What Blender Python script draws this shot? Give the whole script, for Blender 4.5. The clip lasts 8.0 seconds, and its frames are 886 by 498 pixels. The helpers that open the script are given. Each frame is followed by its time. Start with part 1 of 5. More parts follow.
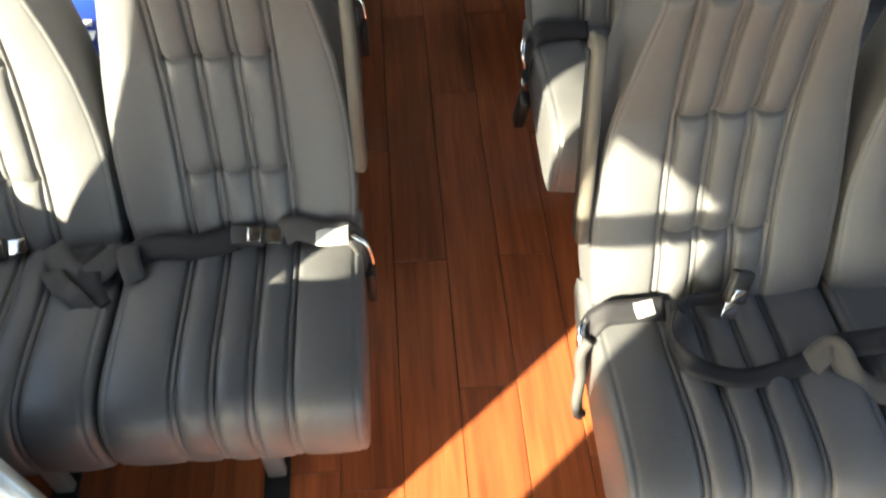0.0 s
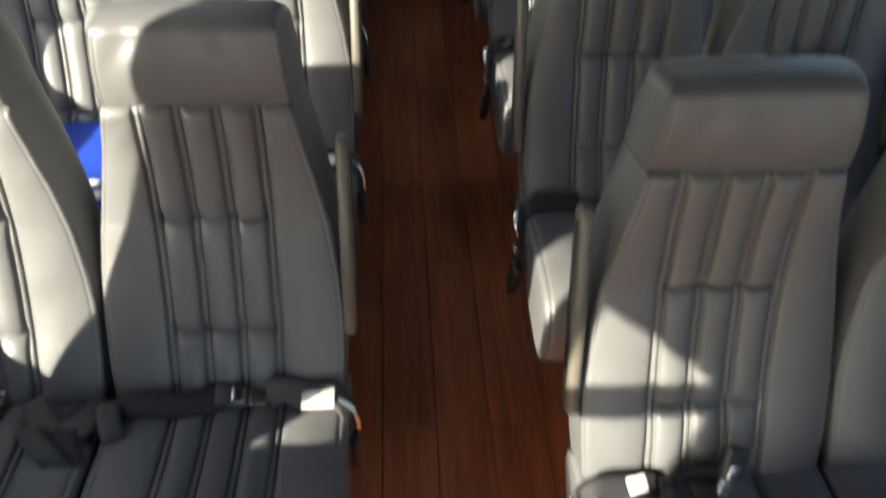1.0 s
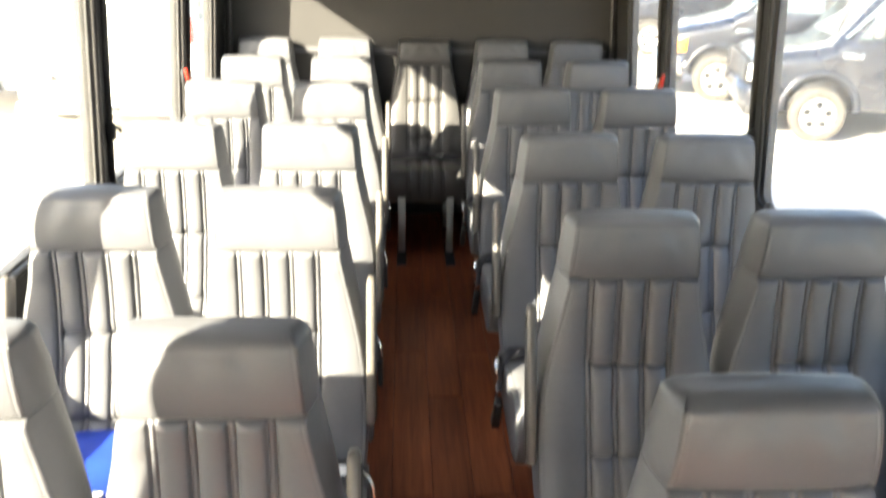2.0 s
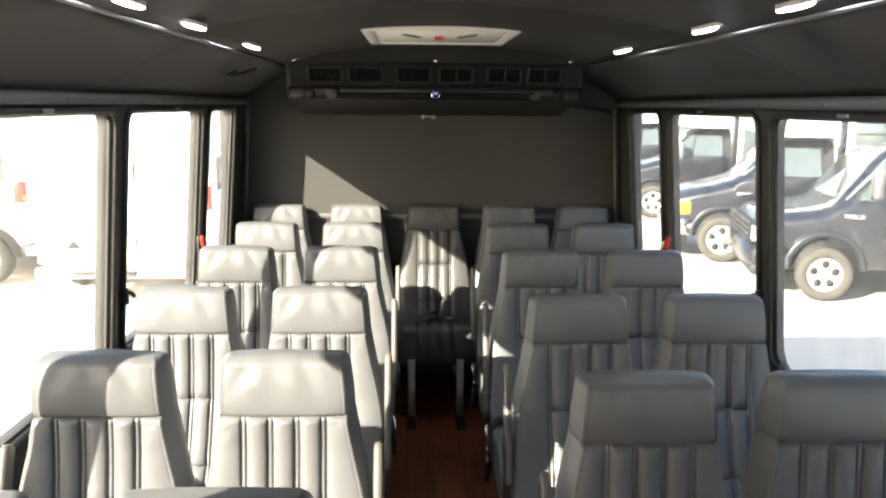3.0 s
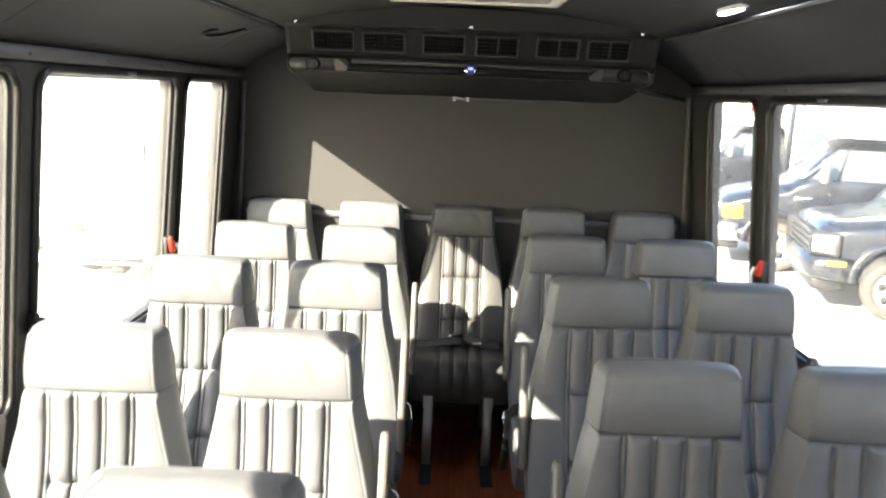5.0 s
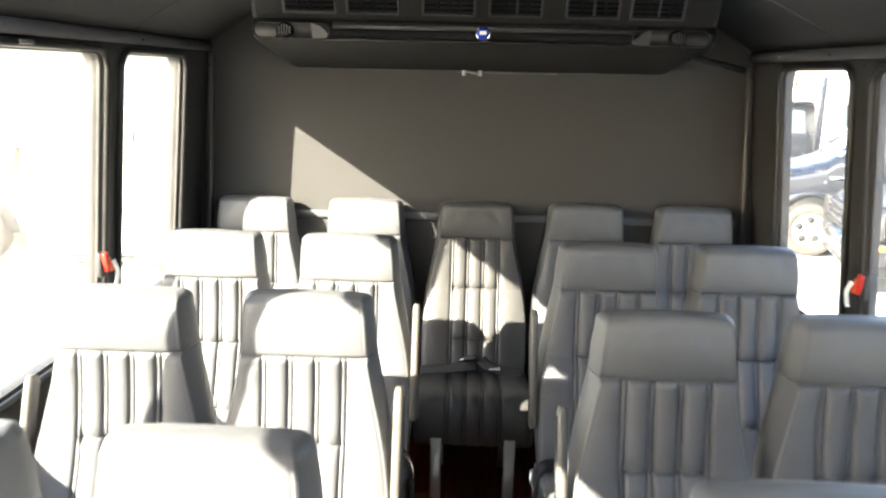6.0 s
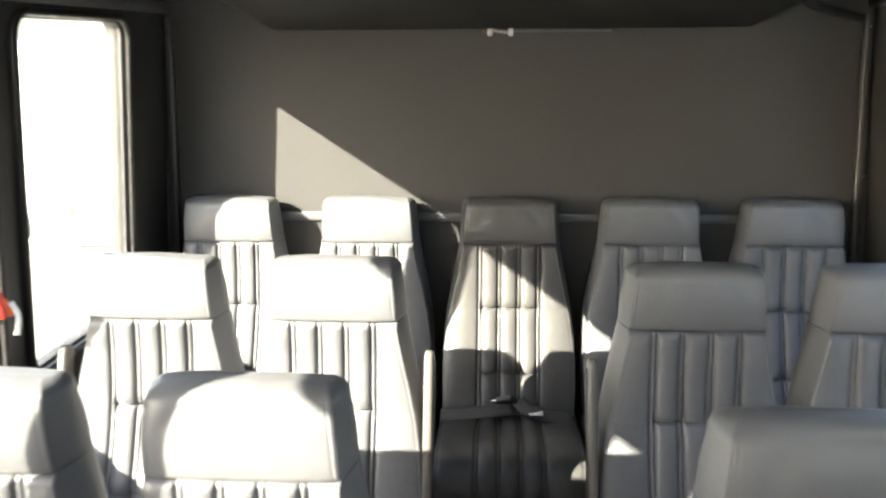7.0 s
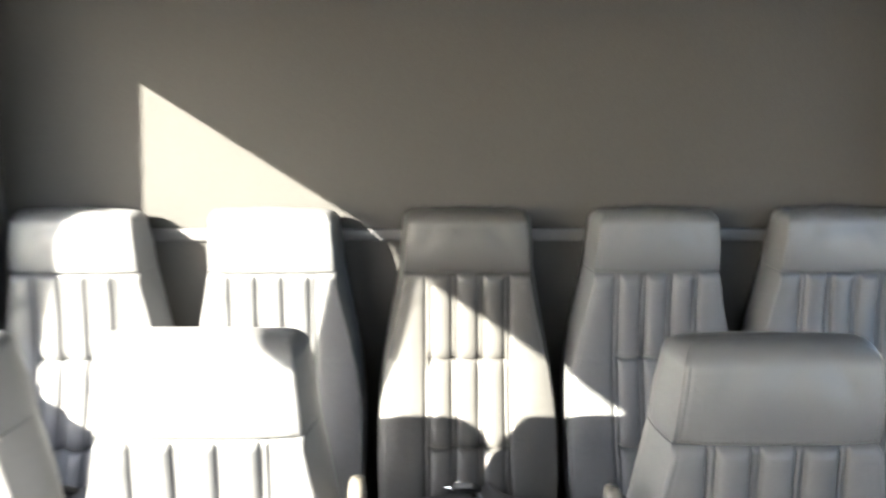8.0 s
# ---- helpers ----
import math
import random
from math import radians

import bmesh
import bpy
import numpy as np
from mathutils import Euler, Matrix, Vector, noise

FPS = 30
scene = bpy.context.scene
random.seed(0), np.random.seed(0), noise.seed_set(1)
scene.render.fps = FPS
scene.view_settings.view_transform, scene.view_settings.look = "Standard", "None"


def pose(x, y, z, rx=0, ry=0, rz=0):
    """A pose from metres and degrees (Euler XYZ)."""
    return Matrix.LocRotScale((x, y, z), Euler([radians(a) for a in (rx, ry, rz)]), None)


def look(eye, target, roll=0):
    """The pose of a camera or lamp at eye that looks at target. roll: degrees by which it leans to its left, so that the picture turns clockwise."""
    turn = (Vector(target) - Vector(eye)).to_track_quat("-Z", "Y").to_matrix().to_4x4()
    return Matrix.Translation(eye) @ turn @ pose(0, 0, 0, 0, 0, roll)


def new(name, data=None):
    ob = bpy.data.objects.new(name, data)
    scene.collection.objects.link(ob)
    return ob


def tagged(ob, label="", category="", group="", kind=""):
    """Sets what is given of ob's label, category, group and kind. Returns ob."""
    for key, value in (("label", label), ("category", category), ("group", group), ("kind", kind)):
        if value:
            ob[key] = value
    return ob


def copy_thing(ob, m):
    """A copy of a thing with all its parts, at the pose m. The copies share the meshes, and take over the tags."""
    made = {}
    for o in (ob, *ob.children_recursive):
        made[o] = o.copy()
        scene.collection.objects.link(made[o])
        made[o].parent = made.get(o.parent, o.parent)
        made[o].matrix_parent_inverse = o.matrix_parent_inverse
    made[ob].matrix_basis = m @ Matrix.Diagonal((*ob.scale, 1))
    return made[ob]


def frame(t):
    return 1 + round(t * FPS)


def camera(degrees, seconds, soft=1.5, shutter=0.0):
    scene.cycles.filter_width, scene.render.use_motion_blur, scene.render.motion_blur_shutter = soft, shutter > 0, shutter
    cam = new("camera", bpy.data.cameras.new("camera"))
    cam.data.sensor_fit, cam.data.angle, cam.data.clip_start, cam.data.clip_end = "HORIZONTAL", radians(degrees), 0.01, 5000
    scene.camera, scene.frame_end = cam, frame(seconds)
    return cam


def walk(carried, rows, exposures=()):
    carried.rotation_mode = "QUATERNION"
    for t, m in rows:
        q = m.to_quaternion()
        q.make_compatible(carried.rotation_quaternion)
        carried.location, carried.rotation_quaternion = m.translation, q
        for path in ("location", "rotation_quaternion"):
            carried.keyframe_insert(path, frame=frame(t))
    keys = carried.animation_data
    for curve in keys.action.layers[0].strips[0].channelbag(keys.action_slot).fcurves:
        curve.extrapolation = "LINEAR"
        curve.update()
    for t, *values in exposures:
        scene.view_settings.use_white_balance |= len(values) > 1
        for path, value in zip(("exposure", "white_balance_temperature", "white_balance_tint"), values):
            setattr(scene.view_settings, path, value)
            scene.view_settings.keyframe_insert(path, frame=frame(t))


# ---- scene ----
cam = camera(57.5, 8.0, soft=2.2, shutter=0.5)
PATH = [
    (0, (-0.132, 0.265, 1.641), (-0.039, 1.428, 0.016), 0.3),
    (0.1, (-0.13, 0.264, 1.64), (-0.039, 1.406, 0.001), 0.46),
    (0.2, (-0.129, 0.262, 1.639), (-0.027, 1.396, -0.006), 0.62),
    (0.3, (-0.127, 0.261, 1.638), (-0.031, 1.389, -0.01), 0.78),
    (0.4, (-0.126, 0.259, 1.637), (-0.033, 1.362, -0.029), 0.94),
    (0.5, (-0.124, 0.258, 1.636), (-0.029, 1.381, -0.016), 1.1),
    (0.6, (-0.125, 0.26, 1.638), (-0.015, 1.495, 0.068), 1.3),
    (0.7, (-0.126, 0.263, 1.64), (-0.009, 1.509, 0.08), 1.5),
    (0.8, (-0.122, 0.264, 1.64), (-0.012, 1.533, 0.098), 1.57),
    (0.9, (-0.119, 0.265, 1.641), (-0.005, 1.631, 0.185), 1.63),
    (1, (-0.115, 0.266, 1.641), (-0.004, 1.731, 0.284), 1.7),
    (1.1, (-0.121, 0.268, 1.646), (-0.013, 1.774, 0.334), 1.95),
    (1.2, (-0.126, 0.271, 1.65), (-0.021, 1.831, 0.402), 2.2),
    (1.3, (-0.122, 0.27, 1.65), (-0.032, 1.883, 0.472), 2),
    (1.4, (-0.119, 0.269, 1.65), (-0.032, 1.927, 0.534), 1.8),
    (1.5, (-0.115, 0.268, 1.65), (-0.04, 1.953, 0.574), 1.6),
    (1.6, (-0.116, 0.268, 1.652), (-0.04, 1.991, 0.641), 1.5),
    (1.7, (-0.117, 0.267, 1.655), (-0.03, 2.027, 0.708), 1.4),
    (1.8, (-0.119, 0.267, 1.657), (-0.031, 2.049, 0.755), 1.3),
    (1.9, (-0.12, 0.266, 1.66), (-0.037, 2.09, 0.842), 1.2),
    (2, (-0.121, 0.266, 1.662), (-0.027, 2.124, 0.928), 1.1),
    (2.1, (-0.12, 0.266, 1.664), (-0.025, 2.142, 0.979), 1.05),
    (2.2, (-0.119, 0.265, 1.665), (-0.021, 2.161, 1.035), 1),
    (3.3, (-0.113, 0.277, 1.664), (-0.059, 2.248, 1.333), 0.3),
    (3.4, (-0.112, 0.288, 1.662), (-0.062, 2.26, 1.333), 0.3),
    (3.5, (-0.112, 0.298, 1.659), (-0.071, 2.272, 1.339), 0.3),
    (3.6, (-0.111, 0.334, 1.652), (-0.08, 2.307, 1.326), 0.26),
    (3.7, (-0.11, 0.37, 1.645), (-0.081, 2.344, 1.322), 0.22),
    (3.8, (-0.108, 0.407, 1.637), (-0.083, 2.379, 1.308), 0.18),
    (3.9, (-0.107, 0.443, 1.63), (-0.088, 2.412, 1.283), 0.14),
    (4, (-0.106, 0.479, 1.623), (-0.1, 2.447, 1.263), 0.1),
    (4.1, (-0.106, 0.544, 1.622), (-0.11, 2.509, 1.247), 0.42),
    (4.2, (-0.107, 0.609, 1.621), (-0.127, 2.572, 1.237), 0.74),
    (4.3, (-0.107, 0.675, 1.62), (-0.13, 2.636, 1.227), 1.06),
    (4.4, (-0.108, 0.74, 1.619), (-0.1, 2.7, 1.222), 1.38),
    (4.5, (-0.108, 0.805, 1.618), (-0.088, 2.766, 1.221), 1.7),
    (4.6, (-0.104, 0.854, 1.622), (-0.076, 2.816, 1.234), 1.9),
    (4.7, (-0.1, 0.904, 1.626), (-0.078, 2.868, 1.247), 2.1),
    (5.8, (-0.045, 1.635, 1.591), (-0.123, 3.591, 1.182), 0.9),
    (5.9, (-0.057, 1.695, 1.592), (-0.107, 3.65, 1.171), 1.1),
    (6, (-0.069, 1.755, 1.592), (-0.113, 3.708, 1.165), 1.3),
    (6.1, (-0.069, 1.822, 1.59), (-0.137, 3.778, 1.179), 1.06),
    (6.2, (-0.069, 1.889, 1.587), (-0.152, 3.847, 1.188), 0.82),
    (6.3, (-0.069, 1.955, 1.585), (-0.163, 3.913, 1.187), 0.58),
    (6.4, (-0.069, 2.022, 1.582), (-0.179, 3.98, 1.188), 0.34),
    (6.5, (-0.069, 2.089, 1.58), (-0.212, 4.047, 1.198), 0.1),
    (6.6, (-0.066, 2.166, 1.578), (-0.23, 4.12, 1.185), 0),
    (6.7, (-0.064, 2.243, 1.575), (-0.224, 4.195, 1.172), -0.1),
    (6.8, (-0.061, 2.319, 1.573), (-0.216, 4.269, 1.153), -0.2),
    (6.9, (-0.059, 2.396, 1.57), (-0.194, 4.337, 1.106), -0.3),
    (7, (-0.056, 2.473, 1.568), (-0.183, 4.405, 1.068), -0.4),
    (7.1, (-0.063, 2.547, 1.563), (-0.188, 4.477, 1.053), -0.32),
    (7.2, (-0.07, 2.621, 1.558), (-0.204, 4.55, 1.045), -0.24),
    (7.3, (-0.078, 2.696, 1.553), (-0.198, 4.623, 1.034), -0.16),
    (7.4, (-0.085, 2.77, 1.548), (-0.211, 4.696, 1.025), -0.08),
    (7.5, (-0.092, 2.844, 1.543), (-0.204, 4.768, 1.007), -0),
    (7.6, (-0.093, 2.911, 1.54), (-0.153, 4.837, 1.005), 0.04),
    (7.7, (-0.094, 2.978, 1.537), (-0.129, 4.91, 1.022), 0.08),
    (7.8, (-0.095, 3.044, 1.533), (-0.106, 4.981, 1.032), 0.12),
    (7.9, (-0.096, 3.111, 1.53), (-0.104, 5.042, 1.009), 0.16),
    (8, (-0.097, 3.178, 1.527), (-0.063, 5.096, 0.962), 0.2),
]
EXPOSURE = [(0.0, 3.2, 6900, 5), (0.5, 2.22, 6800, 1), (0.8, 2.16, 6600, 4), (1.0, 2.3, 6450, 8), (1.5, 3.82, 6650, 10), (1.8, 3.6, 6600, 10), (2.2, 3.38, 6550, 10), (3.3, 2.56, 6470, 10), (4.0, 2.76, 6420, 10),
            (4.7, 3.17, 6380, 10), (6.0, 3.56, 6280, 10), (7.0, 3.47, 6220, 10), (7.5, 3.48, 6180, 10), (8.0, 4.17, 6100, 10)]
walk(cam, [(t, look(eye, target, roll)) for t, eye, target, roll in PATH], EXPOSURE)

# ---- daylight ----
SUN_WAY = Vector((1.18, 1.0, -0.783)).normalized()
SUN_HEIGHT = math.asin(-SUN_WAY.z)
SUN_SIDE = math.atan2(-SUN_WAY.x, -SUN_WAY.y)

world = bpy.data.worlds.new("daylight")
scene.world = world
world.use_nodes = True
wn = world.node_tree.nodes
sky = wn.new("ShaderNodeTexSky")
sky.sky_type = "NISHITA"
sky.sun_disc = False
sky.sun_elevation = SUN_HEIGHT
sky.sun_rotation = SUN_SIDE
sky.air_density = 1.0
sky.dust_density = 2.0
wn["Background"].inputs["Strength"].default_value = 0.104
world.node_tree.links.new(sky.outputs[0], wn["Background"].inputs["Color"])

sun_data = bpy.data.lights.new("sun", "SUN")
sun_data.energy = 4.7
sun_data.angle = radians(0.55)
sun_data.color = (1.0, 0.90, 0.70)
sun = new("sun", sun_data)
sun.matrix_world = look((0, 0, 10), Vector((0, 0, 10)) + SUN_WAY)


# ---- materials ----
def material(name, color, rough=0.5, metal=0.0, grain=0.0, grain_size=200.0, stain=0.0, stain_size=3.0, bump=0.0,
             vary=0.0, spec=0.5, coat=0.0, second=None):
    """A procedural surface: a base colour with fine grain, larger stains and a fine relief, at real size."""
    m = bpy.data.materials.new(name)
    m.use_nodes = True
    nodes, links = m.node_tree.nodes, m.node_tree.links
    bsdf = nodes["Principled BSDF"]
    bsdf.inputs["Roughness"].default_value = rough
    bsdf.inputs["Metallic"].default_value = metal
    bsdf.inputs["Specular IOR Level"].default_value = spec
    bsdf.inputs["Coat Weight"].default_value = coat
    where = nodes.new("ShaderNodeTexCoord")
    info = nodes.new("ShaderNodeObjectInfo")
    shift = nodes.new("ShaderNodeVectorMath")
    shift.operation = "MULTIPLY_ADD"
    links.new(info.outputs["Random"], shift.inputs[0])
    shift.inputs[1].default_value = (37.0, 91.0, 53.0)
    links.new(where.outputs["Object"], shift.inputs[2])
    fine = nodes.new("ShaderNodeTexNoise")
    fine.inputs["Scale"].default_value = grain_size
    fine.inputs["Detail"].default_value = 3.0
    links.new(shift.outputs[0], fine.inputs["Vector"])
    broad = nodes.new("ShaderNodeTexNoise")
    broad.inputs["Scale"].default_value = stain_size
    broad.inputs["Detail"].default_value = 5.0
    links.new(shift.outputs[0], broad.inputs["Vector"])
    value = nodes.new("ShaderNodeMath")
    value.operation = "MULTIPLY_ADD"
    links.new(fine.outputs["Fac"], value.inputs[0])
    value.inputs[1].default_value = grain
    value.inputs[2].default_value = 1.0 - grain / 2
    worn = nodes.new("ShaderNodeMath")
    worn.operation = "MULTIPLY_ADD"
    links.new(broad.outputs["Fac"], worn.inputs[0])
    worn.inputs[1].default_value = stain
    worn.inputs[2].default_value = 1.0 - stain / 2
    each = nodes.new("ShaderNodeMath")
    each.operation = "MULTIPLY_ADD"
    links.new(info.outputs["Random"], each.inputs[0])
    each.inputs[1].default_value = vary
    each.inputs[2].default_value = 1.0 - vary / 2
    both = nodes.new("ShaderNodeMath")
    both.operation = "MULTIPLY"
    links.new(value.outputs[0], both.inputs[0])
    links.new(worn.outputs[0], both.inputs[1])
    every = nodes.new("ShaderNodeMath")
    every.operation = "MULTIPLY"
    links.new(both.outputs[0], every.inputs[0])
    links.new(each.outputs[0], every.inputs[1])
    tint = nodes.new("ShaderNodeVectorMath")
    tint.operation = "SCALE"
    if second:
        blend = nodes.new("ShaderNodeMix")
        blend.data_type = "RGBA"
        blend.inputs["A"].default_value = (*color, 1)
        blend.inputs["B"].default_value = (*second, 1)
        links.new(broad.outputs["Fac"], blend.inputs["Factor"])
        links.new(blend.outputs["Result"], tint.inputs[0])
    else:
        tint.inputs[0].default_value = color
    links.new(every.outputs[0], tint.inputs["Scale"])
    links.new(tint.outputs[0], bsdf.inputs["Base Color"])
    rough_mix = nodes.new("ShaderNodeMath")
    rough_mix.operation = "MULTIPLY_ADD"
    links.new(broad.outputs["Fac"], rough_mix.inputs[0])
    rough_mix.inputs[1].default_value = 0.2 * rough
    rough_mix.inputs[2].default_value = 0.9 * rough
    links.new(rough_mix.outputs[0], bsdf.inputs["Roughness"])
    if bump:
        relief = nodes.new("ShaderNodeBump")
        relief.inputs["Strength"].default_value = bump
        relief.inputs["Distance"].default_value = 0.002
        links.new(fine.outputs["Fac"], relief.inputs["Height"])
        links.new(relief.outputs[0], bsdf.inputs["Normal"])
    return m


def vinyl_material(name, color):
    """Upholstery vinyl: pebbled grain, soft creases and a dull sheen."""
    m = material(name, color, rough=0.40, grain=0.10, grain_size=900, stain=0.24, stain_size=6.0, vary=0.12, spec=0.5)
    nodes, links = m.node_tree.nodes, m.node_tree.links
    bsdf = nodes["Principled BSDF"]
    where = nodes.new("ShaderNodeTexCoord")
    pebble = nodes.new("ShaderNodeTexVoronoi")
    pebble.inputs["Scale"].default_value = 650
    links.new(where.outputs["Object"], pebble.inputs["Vector"])
    info = nodes.new("ShaderNodeObjectInfo")
    shift = nodes.new("ShaderNodeVectorMath")
    shift.operation = "MULTIPLY_ADD"
    links.new(info.outputs["Random"], shift.inputs[0])
    shift.inputs[1].default_value = (17.0, 31.0, 23.0)
    links.new(where.outputs["Object"], shift.inputs[2])
    crease = nodes.new("ShaderNodeTexNoise")
    crease.inputs["Scale"].default_value = 9.0
    crease.inputs["Detail"].default_value = 2.5
    crease.inputs["Distortion"].default_value = 0.9
    links.new(shift.outputs[0], crease.inputs["Vector"])
    low = nodes.new("ShaderNodeBump")
    low.inputs["Strength"].default_value = 0.12
    low.inputs["Distance"].default_value = 0.012
    links.new(crease.outputs["Fac"], low.inputs["Height"])
    high = nodes.new("ShaderNodeBump")
    high.inputs["Strength"].default_value = 0.12
    high.inputs["Distance"].default_value = 0.001
    links.new(pebble.outputs["Distance"], high.inputs["Height"])
    ruck = nodes.new("ShaderNodeTexNoise")
    ruck.inputs["Scale"].default_value = 26.0
    ruck.inputs["Detail"].default_value = 3.0
    ruck.inputs["Distortion"].default_value = 1.6
    links.new(shift.outputs[0], ruck.inputs["Vector"])
    fold = nodes.new("ShaderNodeMapRange")
    fold.interpolation_type = "SMOOTHSTEP"
    fold.inputs["From Min"].default_value = 0.47
    fold.inputs["From Max"].default_value = 0.60
    links.new(ruck.outputs["Fac"], fold.inputs["Value"])
    middle = nodes.new("ShaderNodeBump")
    middle.inputs["Strength"].default_value = 0.06
    middle.inputs["Distance"].default_value = 0.004
    links.new(fold.outputs["Result"], middle.inputs["Height"])
    links.new(low.outputs[0], middle.inputs["Normal"])
    links.new(middle.outputs[0], high.inputs["Normal"])
    links.new(high.outputs[0], bsdf.inputs["Normal"])
    return m


def plank_material():
    """Reddish timber-look plank with long grain along the plank, dark streaks and a worn sheen."""
    m = bpy.data.materials.new("plank_wood")
    m.use_nodes = True
    nodes, links = m.node_tree.nodes, m.node_tree.links
    bsdf = nodes["Principled BSDF"]
    where = nodes.new("ShaderNodeTexCoord")
    info = nodes.new("ShaderNodeObjectInfo")
    shift = nodes.new("ShaderNodeVectorMath")
    shift.operation = "MULTIPLY_ADD"
    links.new(info.outputs["Random"], shift.inputs[0])
    shift.inputs[1].default_value = (13.0, 71.0, 29.0)
    links.new(where.outputs["Object"], shift.inputs[2])
    stretch = nodes.new("ShaderNodeMapping")
    stretch.inputs["Scale"].default_value = (1.0, 0.06, 1.0)
    links.new(shift.outputs[0], stretch.inputs["Vector"])
    streak = nodes.new("ShaderNodeTexNoise")
    streak.inputs["Scale"].default_value = 60
    streak.inputs["Detail"].default_value = 6
    streak.inputs["Distortion"].default_value = 0.6
    links.new(stretch.outputs[0], streak.inputs["Vector"])
    flame = nodes.new("ShaderNodeTexNoise")
    flame.inputs["Scale"].default_value = 14
    flame.inputs["Detail"].default_value = 3
    flame.inputs["Distortion"].default_value = 1.8
    links.new(stretch.outputs[0], flame.inputs["Vector"])
    ramp = nodes.new("ShaderNodeValToRGB")
    ramp.color_ramp.elements[0].position = 0.24
    ramp.color_ramp.elements[0].color = (0.105, 0.026, 0.011, 1)
    ramp.color_ramp.elements[1].position = 0.78
    ramp.color_ramp.elements[1].color = (0.46, 0.125, 0.042, 1)
    mixed = nodes.new("ShaderNodeMath")
    mixed.operation = "MULTIPLY_ADD"
    links.new(streak.outputs["Fac"], mixed.inputs[0])
    mixed.inputs[1].default_value = 0.55
    half = nodes.new("ShaderNodeMath")
    half.operation = "MULTIPLY"
    links.new(flame.outputs["Fac"], half.inputs[0])
    half.inputs[1].default_value = 0.45
    links.new(half.outputs[0], mixed.inputs[2])
    links.new(mixed.outputs[0], ramp.inputs["Fac"])
    each = nodes.new("ShaderNodeMath")
    each.operation = "MULTIPLY_ADD"
    links.new(info.outputs["Random"], each.inputs[0])
    each.inputs[1].default_value = 0.36
    each.inputs[2].default_value = 0.84
    tint = nodes.new("ShaderNodeVectorMath")
    tint.operation = "SCALE"
    links.new(ramp.outputs["Color"], tint.inputs[0])
    links.new(each.outputs[0], tint.inputs["Scale"])
    links.new(tint.outputs[0], bsdf.inputs["Base Color"])
    bsdf.inputs["Roughness"].default_value = 0.42
    bsdf.inputs["Specular IOR Level"].default_value = 0.4
    relief = nodes.new("ShaderNodeBump")
    relief.inputs["Strength"].default_value = 0.15
    relief.inputs["Distance"].default_value = 0.001
    links.new(streak.outputs["Fac"], relief.inputs["Height"])
    links.new(relief.outputs[0], bsdf.inputs["Normal"])
    return m


def pane_material(name, tint, dust):
    """Clear glazing: see-through with a faint mirror gloss and a film of dust that also adds haze."""
    m = bpy.data.materials.new(name)
    m.use_nodes = True
    nodes, links = m.node_tree.nodes, m.node_tree.links
    nodes.remove(nodes["Principled BSDF"])
    clear = nodes.new("ShaderNodeBsdfTransparent")
    clear.inputs["Color"].default_value = (*tint, 1)
    gloss = nodes.new("ShaderNodeBsdfGlossy")
    gloss.inputs["Roughness"].default_value = 0.02
    back = nodes.new("ShaderNodeBsdfDiffuse")
    back.inputs["Color"].default_value = (0.75, 0.73, 0.70, 1)
    ahead = nodes.new("ShaderNodeBsdfTranslucent")
    ahead.inputs["Color"].default_value = (0.75, 0.73, 0.70, 1)
    film = nodes.new("ShaderNodeMixShader")
    links.new(back.outputs[0], film.inputs[1])
    links.new(ahead.outputs[0], film.inputs[2])
    smear = nodes.new("ShaderNodeTexNoise")
    smear.inputs["Scale"].default_value = 5
    smear.inputs["Detail"].default_value = 6
    where = nodes.new("ShaderNodeTexCoord")
    links.new(where.outputs["Object"], smear.inputs["Vector"])
    amount = nodes.new("ShaderNodeMath")
    amount.operation = "MULTIPLY"
    links.new(smear.outputs["Fac"], amount.inputs[0])
    amount.inputs[1].default_value = dust * 2
    a = nodes.new("ShaderNodeMixShader")
    b = nodes.new("ShaderNodeMixShader")
    a.inputs[0].default_value = 0.035
    links.new(clear.outputs[0], a.inputs[1])
    links.new(gloss.outputs[0], a.inputs[2])
    links.new(amount.outputs[0], b.inputs[0])
    links.new(a.outputs[0], b.inputs[1])
    links.new(film.outputs[0], b.inputs[2])
    links.new(b.outputs[0], nodes["Material Output"].inputs["Surface"])
    return m


def glow_material(name, color, strength):
    m = bpy.data.materials.new(name)
    m.use_nodes = True
    bsdf = m.node_tree.nodes["Principled BSDF"]
    bsdf.inputs["Base Color"].default_value = (*color, 1)
    bsdf.inputs["Emission Color"].default_value = (*color, 1)
    bsdf.inputs["Emission Strength"].default_value = strength
    return m


VINYL = vinyl_material("grey_vinyl", (0.107, 0.110, 0.116))
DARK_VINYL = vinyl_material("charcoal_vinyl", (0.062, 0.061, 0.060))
THREAD = material("thread", (0.13, 0.128, 0.125), rough=0.8)
PLANK = plank_material()
SUBFLOOR = material("subfloor", (0.015, 0.008, 0.006), rough=0.8, grain=0.3)
CARPET = material("charcoal_wall_carpet", (0.0575, 0.0565, 0.055), rough=0.95, grain=0.35, grain_size=420, stain=0.12, stain_size=2.2, bump=0.5, spec=0.1)
COVE = material("charcoal_cove_fabric", (0.050, 0.0495, 0.049), rough=0.9, grain=0.35, grain_size=500, stain=0.15, stain_size=2.5, bump=0.4, spec=0.15)
CEILING = material("ceiling_fabric", (0.037, 0.0355, 0.033), rough=0.9, grain=0.4, grain_size=380, stain=0.15, stain_size=3, bump=0.4, spec=0.15)
